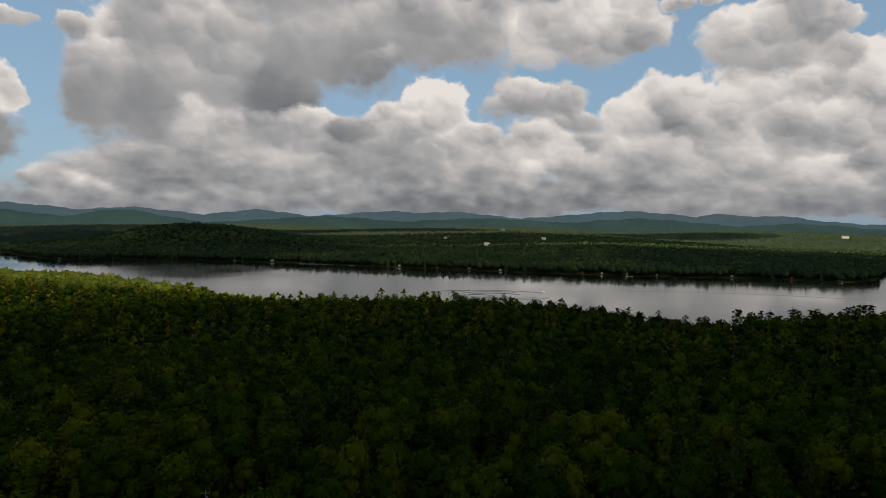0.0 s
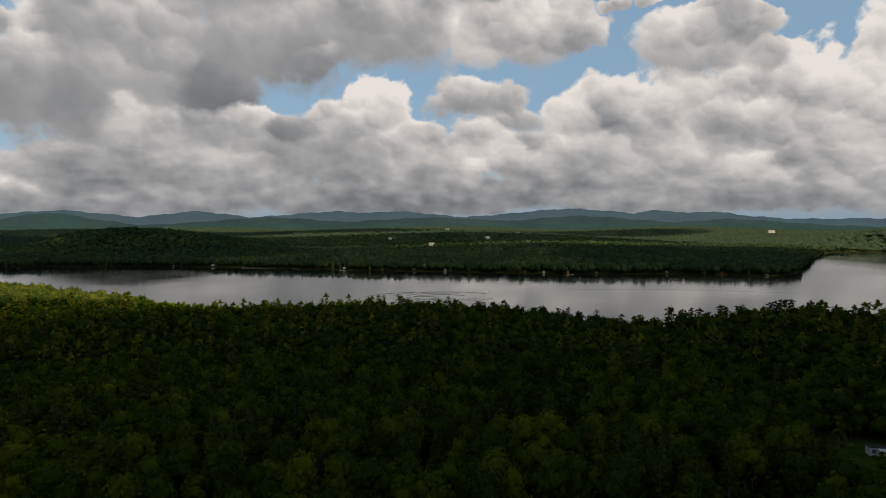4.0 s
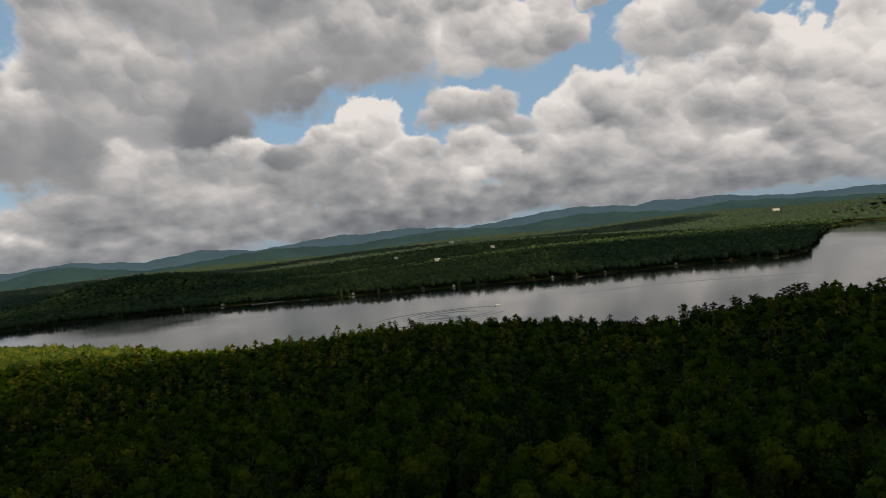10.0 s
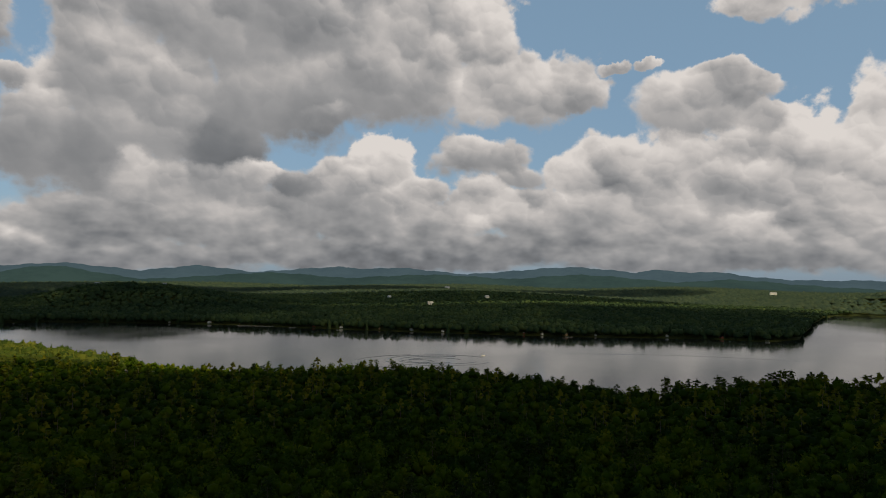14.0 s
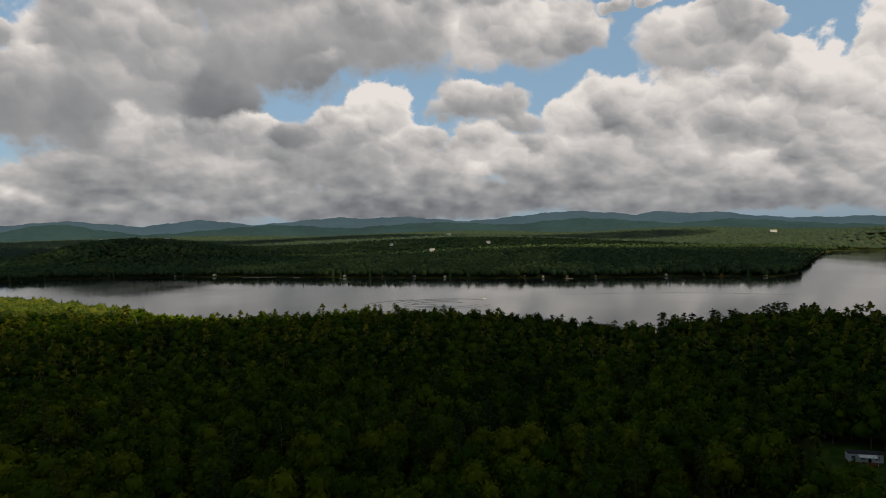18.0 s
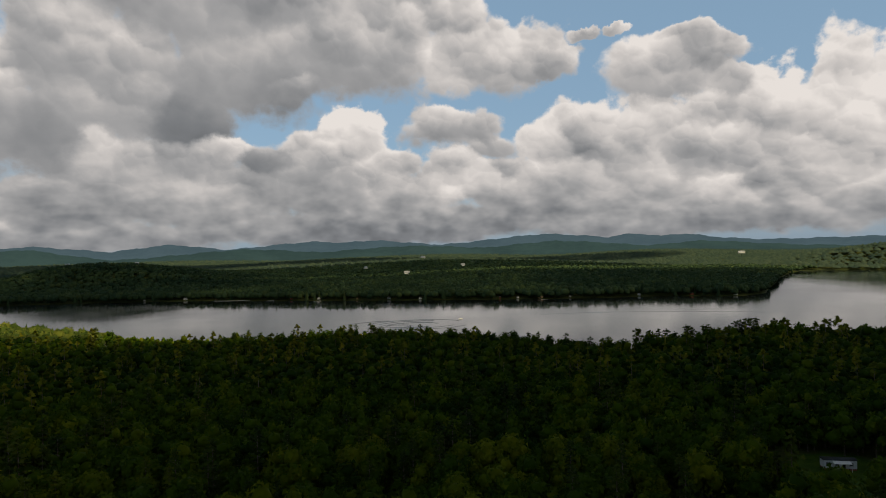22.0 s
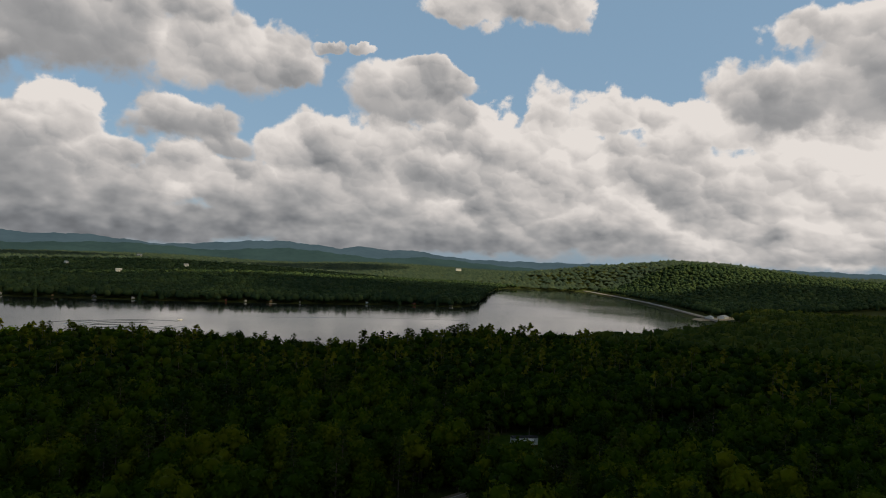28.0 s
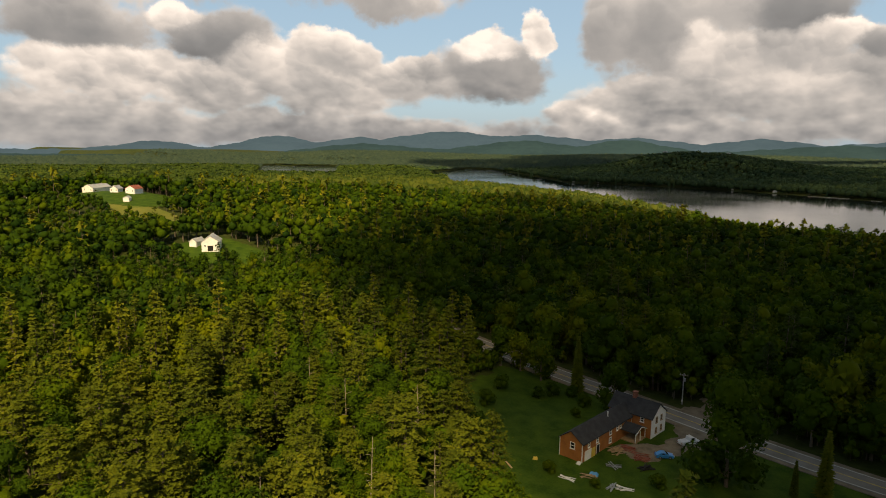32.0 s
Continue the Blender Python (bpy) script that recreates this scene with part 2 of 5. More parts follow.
lit = W.math("ADD", W.math("MULTIPLY", heads[0][1], 0.50), W.math("MULTIPLY_ADD", heads[1][1], 0.30, W.math("MULTIPLY", heads[2][1], 0.09)))
soft_light = W.noise(flat, 0.13, 3.0, 0.45)
fine = W.noise(flat, 1.1, 4.0, 0.6)
thick = W.math("ADD", field[0], W.math("ADD", W.math("MULTIPLY_ADD", W.math("SUBTRACT", puff, 0.58), 0.66, -0.07), W.math("MULTIPLY", W.math("SUBTRACT", fine, 0.5), 0.22)))
lump = W.math("MULTIPLY", lit, W.smooth(field[1], 0.40, 0.72, 0.09, 0.80))
cover = W.smooth(thick, -0.06, W.smooth(field[1], 0.45, 0.8, 0.30, 0.12))
core = W.smooth(thick, 0.15, 0.95)
rim = W.smooth(thick, 0.02, 0.35, 0.10, 0.0)
tone = W.math("ADD", W.math("ADD", W.math("SUBTRACT", field[1], W.math("MULTIPLY", core, 0.07)), rim), W.math("ADD", lump, W.math("MULTIPLY", W.math("SUBTRACT", soft_light, 0.5), 0.55)))
# rows of small far heaps with flat grey bases low over the hills
rows = W.noise(vec(W, W.math("MULTIPLY", sky_az, 0.50), W.math("MULTIPLY", sky_el, 0.80)), 1.0, 2.0, 0.45)
tone = W.math("ADD", tone, W.math("MULTIPLY", W.math("MULTIPLY", W.math("SUBTRACT", rows, 0.51), 0.66), W.smooth(sky_el, 2.0, 8.5, 1.0, 0.0)))
cloud_colour = W.ramp(tone, [(0.0, (0.085, 0.09, 0.097)), (0.25, (0.20, 0.207, 0.217)), (0.5, (0.365, 0.36, 0.36)), (0.78, (0.61, 0.575, 0.55)), (1.0, (0.82, 0.765, 0.72))])
haze = W.smooth(sky_el, -1.0, 4.0, 0.34, 0.0)
air_colour = W.add("ShaderNodeVectorMath", operation="SCALE")
W.put(air_colour.inputs[0], air.outputs[0])
W.put(air_colour.inputs["Scale"], 0.105)
clear = W.mix(0.65, air_colour.outputs[0], (0.27, 0.425, 0.57, 1))
seen = W.mix(cover, clear, cloud_colour)
seen = W.mix(haze, seen, (0.305, 0.315, 0.335, 1))
back = W.add("ShaderNodeBackground")
W.put(back.inputs["Color"], seen)
W.put(back.inputs["Strength"], 1.0)
W.put(W.add("ShaderNodeOutputWorld").inputs["Surface"], back.outputs[0])

# ---- materials ----
def material(name):
    m = bpy.data.materials.new(name)
    m.use_nodes = True
    m.node_tree.nodes.clear()
    n = Nodes(m.node_tree)
    out = n.add("ShaderNodeOutputMaterial")
    return m, n, out


def principled(n, out, colour, rough=0.8, metal=0.0, bump=None, strength=0.3, distance=0.05, spec=0.4):
    p = n.add("ShaderNodeBsdfPrincipled")
    n.put(p.inputs["Base Color"], colour)
    n.put(p.inputs["Roughness"], rough)
    n.put(p.inputs["Metallic"], metal)
    n.put(p.inputs["Specular IOR Level"], spec)
    if bump is not None:
        b = n.add("ShaderNodeBump")
        n.put(b.inputs["Height"], bump)
        b.inputs["Strength"].default_value, b.inputs["Distance"].default_value = strength, distance
        n.put(p.inputs["Normal"], b.outputs[0])
    n.put(out.inputs["Surface"], p.outputs[0])
    return p


def worn(name, a, b, scale=1.0, rough=0.8, metal=0.0, grain=12.0, strength=0.3, spec=0.4):
    """A surface between two colours, with stains at one scale and grain at another."""
    m, n, out = material(name)
    co = n.add("ShaderNodeTexCoord").outputs["Object"]
    big, small = n.noise(co, scale, 4.0), n.noise(co, scale * grain, 3.0)
    f = n.math("ADD", n.math("MULTIPLY", big, 0.65), n.math("MULTIPLY", small, 0.35))
    principled(n, out, n.mix(n.smooth(f, 0.3, 0.7), (*a, 1), (*b, 1)), rough, metal, small, strength, 0.03, spec)
    return m


def foliage(name, dark, mid, light):
    """Leaves: a tint for each tree, a shift for each clump, some light through the leaf."""
    m, n, out = material(name)
    tint = n.add("ShaderNodeAttribute", attribute_name="tint").outputs["Fac"]
    island = n.add("ShaderNodeNewGeometry").outputs["Random Per Island"]
    rand = n.add("ShaderNodeObjectInfo").outputs["Random"]
    place = n.add("ShaderNodeNewGeometry").outputs["Position"]
    stand = n.noise(place, 0.012, 2.0)
    f = n.math("ADD", n.math("MULTIPLY", tint, 0.50), n.math("MULTIPLY", island, 0.22))
    f = n.math("ADD", f, n.math("MULTIPLY", n.math("SUBTRACT", rand, 0.5), 0.25))
    f = n.math("ADD", f, n.math("MULTIPLY", n.math("SUBTRACT", stand, 0.5), 0.5))
    col = n.ramp(f, [(0.05, dark), (0.45, mid), (0.95, light)])
    d = n.add("ShaderNodeBsdfPrincipled")
    n.put(d.inputs["Base Color"], col)
    d.inputs["Roughness"].default_value, d.inputs["Specular IOR Level"].default_value = 0.8, 0.05
    t = n.add("ShaderNodeBsdfTranslucent")
    n.put(t.inputs["Color"], col)
    s = n.add("ShaderNodeMixShader")
    n.put(s.inputs[0], 0.22)
    n.put(s.inputs[1], d.outputs[0])
    n.put(s.inputs[2], t.outputs[0])
    n.put(out.inputs["Surface"], s.outputs[0])
    return m


LEAF = foliage("broad_leaves", (0.011, 0.031, 0.003), (0.046, 0.083, 0.003), (0.175, 0.178, 0.006))
# bright and darkened needles: sun and shade put into one pine's colours
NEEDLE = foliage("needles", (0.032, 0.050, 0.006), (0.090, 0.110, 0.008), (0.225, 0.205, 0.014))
SHADED_NEEDLE = foliage("shaded_needles", (0.014, 0.030, 0.006), (0.046, 0.070, 0.008), (0.120, 0.125, 0.013))
# between the near leaf colour and the hazed far one
WEST_LEAF = foliage("west_leaves", (0.022, 0.044, 0.010), (0.056, 0.086, 0.014), (0.135, 0.148, 0.022))
# mixed far woods, leaf colour blued and greyed to stand in for haze
FAR_HAZE_LEAF = foliage("far_haze_leaves", (0.026, 0.052, 0.026), (0.048, 0.082, 0.034), (0.090, 0.120, 0.040))
HILL_HAZE_LEAF = foliage("hill_haze_leaves", (0.028, 0.050, 0.038), (0.046, 0.074, 0.050), (0.076, 0.102, 0.058))
BARK = worn("bark", (0.07, 0.055, 0.04), (0.16, 0.13, 0.10), 1.2, 0.9)
DEADWOOD = worn("dead_wood", (0.14, 0.115, 0.085), (0.26, 0.22, 0.17), 1.0, 0.85)
GRASS = worn("grass", (0.018, 0.048, 0.003), (0.056, 0.096, 0.008), 0.22, 0.95, 0, 14, 0.5, 0.1)
HAY = worn("hay_meadow", (0.090, 0.112, 0.018), (0.150, 0.150, 0.032), 0.06, 0.95, 0, 20, 0.5, 0.1)


def ground_material():
    m, n, out = material("forest_floor")
    place = n.add("ShaderNodeNewGeometry").outputs["Position"]
    a, b = n.noise(place, 0.02, 4.0), n.noise(place, 0.6, 4.0)
    f = n.math("ADD", n.math("MULTIPLY", a, 0.5), n.math("MULTIPLY", b, 0.5))
    col = n.ramp(f, [(0.3, (0.020, 0.028, 0.006)), (0.5, (0.036, 0.050, 0.010)), (0.7, (0.070, 0.072, 0.018))])
    principled(n, out, col, 0.95, 0, b, 0.5, 0.4, 0.1)
    return m


def water_material():
    m, n, out = material("lake_water")
    place = n.add("ShaderNodeNewGeometry").outputs["Position"]
    long = n.add("ShaderNodeMapping")
    long.inputs["Scale"].default_value = (0.05, 0.16, 0.1)
    n.put(long.inputs[0], place)
    ripple = n.math("ADD", n.math("MULTIPLY", n.noise(long.outputs[0], 1.0, 3.0), 0.6), n.math("MULTIPLY", n.noise(place, 0.7, 3.0), 0.4))
    calm = n.noise(place, 0.006, 3.0)
    p = principled(n, out, (0.012, 0.018, 0.017, 1), n.smooth(calm, 0.35, 0.65, 0.06, 0.11), 0, ripple, 0.06, 0.2, 0.5)
    p.inputs["IOR"].default_value = 1.33
    return m


def haze_glow_material(name, near, far):
    """Far woods as a plain backdrop: the haze of miles of air is put in as glow."""
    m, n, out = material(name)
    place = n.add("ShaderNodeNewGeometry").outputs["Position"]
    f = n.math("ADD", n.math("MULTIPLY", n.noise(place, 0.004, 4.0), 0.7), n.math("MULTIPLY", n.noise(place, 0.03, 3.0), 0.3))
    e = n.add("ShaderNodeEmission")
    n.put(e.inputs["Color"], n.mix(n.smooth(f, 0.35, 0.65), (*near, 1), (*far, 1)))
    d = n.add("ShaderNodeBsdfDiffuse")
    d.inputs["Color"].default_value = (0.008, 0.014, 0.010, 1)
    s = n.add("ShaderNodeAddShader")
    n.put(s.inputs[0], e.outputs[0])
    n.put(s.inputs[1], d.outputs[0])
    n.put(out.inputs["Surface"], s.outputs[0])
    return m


GROUND, WATER = ground_material(), water_material()

# ---- plan of the land ----
LAKE_Z = -4.0
NEAR_SHORE = [(-1214, 1369), (-958, 1092), (-740, 1018), (-477, 849), (-390, 785), (-291, 699), (-209, 624), (-131, 575), (-58, 544), (5, 562), (80, 531), (144, 484), (191, 418), (245, 424), (315, 452), (357, 434), (433, 438), (513, 440), (590, 450), (700, 474), (800, 528)]
FAR_SHORE = [(915, 664), (1037, 820), (1149, 973), (1290, 1184), (1435, 1440), (1367, 1549), (1260, 1586), (1110, 1456), (909, 1218), (668, 923), (606, 891), (502, 942), (326, 970), (154, 1031), (-32, 1106), (-241, 1205), (-433, 1250), (-583, 1262), (-684, 1219), (-809, 1342), (-949, 1486), (-1326, 1821), (-1402, 1769)]
LAKE = np.array(NEAR_SHORE + FAR_SHORE, float)
POND = np.array([(-1270, 835), (-1130, 960), (-1840, 1580), (-2060, 1400)], float)


def shore_distance(x, y, outline):
    """Distance from an outline, below zero inside it."""
    best, inside = np.full(x.shape, 1e9), np.zeros(x.shape, bool)
    for (ax, ay), (bx, by) in zip(outline, np.roll(outline, -1, 0)):
        ex, ey = bx - ax, by - ay
        s = np.clip(((x - ax) * ex + (y - ay) * ey) / (ex * ex + ey * ey), 0, 1)
        best = np.minimum(best, np.hypot(x - ax - s * ex, y - ay - s * ey))
        if ay != by:
            inside ^= ((ay > y) != (by > y)) & (x < (bx - ax) * (y - ay) / (by - ay) + ax)
    return np.where(inside, -best, best)


def ease(v, lo, hi):
    t = np.clip((v - lo) / (hi - lo), 0, 1)
    return t * t * (3 - 2 * t)


def bump_at(x, y, az, r, wide, deep, high):
    a = radians(az)
    cx, cy = r * math.sin(a), r * math.cos(a)
    u = (x - cx) * math.cos(a) - (y - cy) * math.sin(a)
    v = (x - cx) * math.sin(a) + (y - cy) * math.cos(a)
    return high * np.exp(-(u / wide) ** 2 - (v / deep) ** 2)


def far_side(x, y):
    """1 on the far bank, 0 on the near one."""
    line = np.interp(x, [-1400, -700, -200, 100, 400, 800, 1100, 2500], [1450, 1080, 820, 700, 640, 620, 640, 400])
    return ease(y - line, -60, 60)


def height(x, y):
    x, y = np.asarray(x, float), np.asarray(y, float)
    d = np.minimum(shore_distance(x, y, LAKE), shore_distance(x, y, POND))
    r = np.hypot(x, y)
    bank = np.where(d < 0, np.maximum(d * 0.15, -4.0), 1.0 * ease(d, 0, 6) + 3.0 * ease(d, 10, 120))
    near = 21 * ease(-x, 150, 540) * ease(900 - y, 0, 500) * (1 - 0.85 * ease(-x, 560, 820))
    near = near + 7 * np.exp(-((x + 318) / 75) ** 2 - ((y - 178) / 45) ** 2) + 9 * np.exp(-((x + 505) / 75) ** 2 - ((y - 208) / 50) ** 2)
    far = 30 * ease(d, 60, 1100) + 4 * ease(r, 2200, 3600)
    z = LAKE_Z + bank + np.where(d > 0, (near * (1 - far_side(x, y)) + far * far_side(x, y)) * ease(d, 0, 150), 0)
    z = z + ease(d, 60, 300) * (bump_at(x, y, -19.5, 1750, 270, 200, 44) + bump_at(x, y, 53, 2150, 360, 420, 80) + bump_at(x, y, 44, 2500, 260, 300, 12)
                                + bump_at(x, y, 45, 2100, 220, 380, 26) + bump_at(x, y, 40, 2200, 170, 300, 14) + bump_at(x, y, 72, 2300, 380, 420, 46) + bump_at(x, y, -29, 2400, 400, 300, 22) + bump_at(x, y, -50, 2700, 600, 300, 16))
    z = z + ease(r, 900, 2500) * 8 * np.sin(x / 210.0 + 1.3 * np.sin(y / 330.0)) * ease(d, 100, 500)
    return z


def h1(x, y):
    return float(height(np.array([x]), np.array([y]))[0])


def mesh_object(name, verts, faces, mat, parent=None, smooth=False):
    me = bpy.data.meshes.new(name)
    me.from_pydata([tuple(v) for v in verts], [], [tuple(f) for f in faces])
    me.materials.append(mat)
    if smooth:
        me.polygons.foreach_set("use_smooth", [True] * len(me.polygons))
    me.update()
    ob = new(name, me)
    ob.parent = parent
    return ob


def polar_sheet(name, radii, azimuths, z_of, mat):
    rr, aa = np.meshgrid(radii, np.radians(azimuths), indexing="ij")
    x, y = rr * np.sin(aa), rr * np.cos(aa)
    z = z_of(x, y)
    co = np.stack([x, y, z], -1).reshape(-1, 3)
    m, k = rr.shape
    i = np.arange(m * k).reshape(m, k)
    quads = np.stack([i[:-1, :-1], i[1:, :-1], i[1:, 1:], i[:-1, 1:]], -1).reshape(-1, 4)[:, ::-1]
    return mesh_object(name, co.tolist(), quads.tolist(), mat, smooth=True)


radii = np.concatenate([[0.5, 10, 20, 30], np.arange(40, 420, 8), np.arange(420, 1700, 14), np.geomspace(1700, 4900, 60)])
azimuths = np.concatenate([np.arange(-84, 84, 0.7), np.arange(84, 276.1, 6)])
ground = tagged(polar_sheet("ground", radii, azimuths, height, GROUND), "dark green forest floor rolling down to the lake shore", "ground", kind="structure")
water = tagged(mesh_object("water", [(-3200, 250, LAKE_Z), (2600, 250, LAKE_Z), (2600, 2600, LAKE_Z), (-3200, 2600, LAKE_Z)], [(0, 1, 2, 3)], WATER), "calm grey lake water reflecting clouds and the far woods", "water", kind="structure")

# ---- hills on the skyline ----
def ridge(name, peaks, r, floor, mat, label):
    """A range seen from afar: peaks are (azimuth, half width, elevation) in degrees."""
    az = np.arange(-86, 80, 0.25)
    base = np.where(az < -35, floor - 0.8 * ease(-az, 35, 62), floor)
    el = base.copy()
    for a, w, e in peaks:
        el = np.maximum(el, base + (e - base) * np.exp(-np.abs((az - a) / (w * 1.2)) ** 1.6))
    el += 0.035 * np.sin(az * 2.1) + 0.022 * np.sin(az * 5.3 + 1) + 0.014 * np.sin(az * 11.7)
    steps = np.array([-0.10, -0.05, 0.0, 0.04])
    verts = []
    for k, s in enumerate(steps):
        rad = r * (1 + s)
        top = 78 + np.tan(np.radians(el)) * r
        z = [-30, 30 + 0.35 * (top - 30), top, top * 0.7][k]
        z = z + np.zeros(az.shape)
        verts += list(zip(rad * np.sin(np.radians(az)), rad * np.cos(np.radians(az)), z))
    m = len(az)
    faces = [(k * m + i, k * m + i + 1, (k + 1) * m + i + 1, (k + 1) * m + i) for k in range(3) for i in range(m - 1)]
    return tagged(mesh_object(name, verts, faces, mat, smooth=True), label, "hills", kind="structure")


# haze over the far slopes is part of these glow colours
RANGE = haze_glow_material("blue_haze_glow", (0.050, 0.078, 0.100), (0.062, 0.094, 0.116))
RANGE_NEAR = haze_glow_material("green_haze_glow", (0.024, 0.044, 0.046), (0.034, 0.060, 0.058))
ridge("backdrop_range", [(-71, 3.0, -0.55), (-63.9, 3.2, 0.2), (-54.4, 3.6, 0.78), (-47.5, 3.5, 0.75), (-39.5, 6, 1.35), (-32.6, 6, 1.12), (-23.9, 4.5, 0.95), (-14, 3.6, 0.92), (-2.4, 5.5, 0.96), (2.6, 5, 0.96), (18, 6.5, 1.15), (25.5, 3, 0.98), (29.2, 3, 0.85), (40, 9, 0.15), (58, 12, 0.4)], 4720, 0.18, RANGE, "wooded mountains far off, painted haze blue under the clouds")
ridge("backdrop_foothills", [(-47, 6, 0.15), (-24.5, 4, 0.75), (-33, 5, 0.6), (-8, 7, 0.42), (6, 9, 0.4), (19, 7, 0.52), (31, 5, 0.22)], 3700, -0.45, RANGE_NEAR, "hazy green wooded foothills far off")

# ---- trees ----
rng = np.random.default_rng(7)


def clump_tris(centres, outward, size, rng, flat=0.0):
    """One ragged triangle of leaves at each centre, turned roughly outward."""
    n = len(centres)
    nrm = outward + rng.normal(0, 0.55, (n, 3))
    nrm[:, 2] += flat
    nrm /= np.linalg.norm(nrm, axis=1, keepdims=True) + 1e-9
    a = np.cross(nrm, rng.normal(0, 1, (n, 3)))
    a /= np.linalg.norm(a, axis=1, keepdims=True) + 1e-9
    b = np.cross(nrm, a)
    s = (size * rng.uniform(0.6, 1.35, n))[:, None]
    v = np.stack([centres + a * s, centres - a * s * 0.5 + b * s * 0.9, centres - a * s * 0.5 - b * s * 0.9], 1).reshape(-1, 3)
    return v, np.arange(n * 3).reshape(n, 3)


def joined(pieces):
    """Pieces of (verts, tris, slot) as one."""
    vs, ts, ms, k = [], [], [], 0
    for v, t, m in pieces:
        vs.append(v)
        ts.append(t + k)
        ms.append(np.full(len(t), m))
        k += len(v)
    return np.concatenate(vs), np.concatenate(ts), np.concatenate(ms)


def tube(points, radii, sides=6):
    """A tapered stem along points."""
    v, t = [], []
    for (x, y, z), r in zip(points, radii):
        for s in range(sides):
            a = 2 * math.pi * s / sides
            v.append((x + r * math.cos(a), y + r * math.sin(a), z))
    for k in range(len(points) - 1):
        for s in range(sides):
            a, b = k * sides + s, k * sides + (s + 1) % sides
            t += [(a, b, b + sides), (a, b + sides, a + sides)]
    return np.array(v, float), np.array(t)


def limb(p, q, r):
    """A thin branch from p to q."""
    p, q = np.array(p, float), np.array(q, float)
    d = q - p
    s = np.cross(d, (0.3, 0.2, 1.0))
    s /= np.linalg.norm(s) + 1e-9
    u = np.cross(d, s)
    u /= np.linalg.norm(u) + 1e-9
    v = np.array([p + s * r, p - s * r * 0.5 + u * r * 0.87, p - s * r * 0.5 - u * r * 0.87, q])
    return v, np.array([(0, 1, 3), (1, 2, 3), (2, 0, 3)])


def inner_hull(c, r, rng):
    """A rough closed lump inside a lobe, which stops the light as inner leaves do."""
    g = (1 + 5 ** 0.5) / 2
    v = np.array([(-1, g, 0), (1, g, 0), (-1, -g, 0), (1, -g, 0), (0, -1, g), (0, 1, g), (0, -1, -g), (0, 1, -g), (g, 0, -1), (g, 0, 1), (-g, 0, -1), (-g, 0, 1)]) / 1.902
    t = np.array([(0, 11, 5), (0, 5, 1), (0, 1, 7), (0, 7, 10), (0, 10, 11), (1, 5, 9), (5, 11, 4), (11, 10, 2), (10, 7, 6), (7, 1, 8), (3, 9, 4), (3, 4, 2), (3, 2, 6), (3, 6, 8), (3, 8, 9), (4, 9, 5), (2, 4, 11), (6, 2, 10), (8, 6, 7), (9, 8, 1)])
    return c + v * r * rng.uniform(0.75, 1.1, (12, 1)), t


def broadleaf(seed, tall=14.0, wide=4.2, leaves=420, size=0.62, low=0.25, few=0):
    """A rounded crown of several lobes on a forked stem."""
    g = np.random.default_rng(seed)
    wood, crown = [], []
    lean = g.normal(0, 0.25, 2)
    top = tall * 0.72
    stem = [(0, 0, -1.5), (lean[0] * 0.3, lean[1] * 0.3, tall * 0.2), (lean[0], lean[1], tall * 0.45), (lean[0] * 1.4, lean[1] * 1.4, top)]
    if few < 3 or few > 3:
        wood.append((*tube(stem, [0.34, 0.26, 0.18, 0.05], 4 if few else 6), 1))
    lobes = [((lean[0], lean[1], tall * 0.80), np.array([0.62, 0.62, 0.20 * tall / wide]) * wide)]
    count = few or g.integers(6, 9)
    for k in range(count):
        a = 2 * math.pi * (k + g.uniform(-0.3, 0.3)) / count * (1 if k % 2 else 1.0)
        z = tall * g.uniform(low + 0.12, 0.72)
        rad = wide * g.uniform(0.42, 0.62) * (1.15 - 0.45 * z / tall)
        c = (math.cos(a) * rad, math.sin(a) * rad, z)
        lobes.append((c, wide * g.uniform(0.42, 0.62) * (1.25 if few else 1.0) * np.array([1, 1, 1.05])))
        if not few:
            wood.append((*limb((lean[0], lean[1], z * 0.62), (c[0] * 0.9, c[1] * 0.9, z), 0.09), 1))
    weight = np.array([r[0] * r[0] for _, r in lobes])
    for (c, r), w in zip(lobes, weight / weight.sum()):
        n = max(2 if few else 8, int(leaves * w))
        d = g.normal(0, 1, (n, 3))
        d[:, 2] = d[:, 2] * 0.9 + 0.25
        d /= np.linalg.norm(d, axis=1, keepdims=True)
        p = np.array(c) + d * r * g.uniform(0.78, 1.08, (n, 1))
        crown.append((*clump_tris(p, d, size, g), 0))
        crown.append((*inner_hull(np.array(c), r * (0.75 if few > 3 else 0.84 if few else 0.78), g), 0))
    return wood, crown


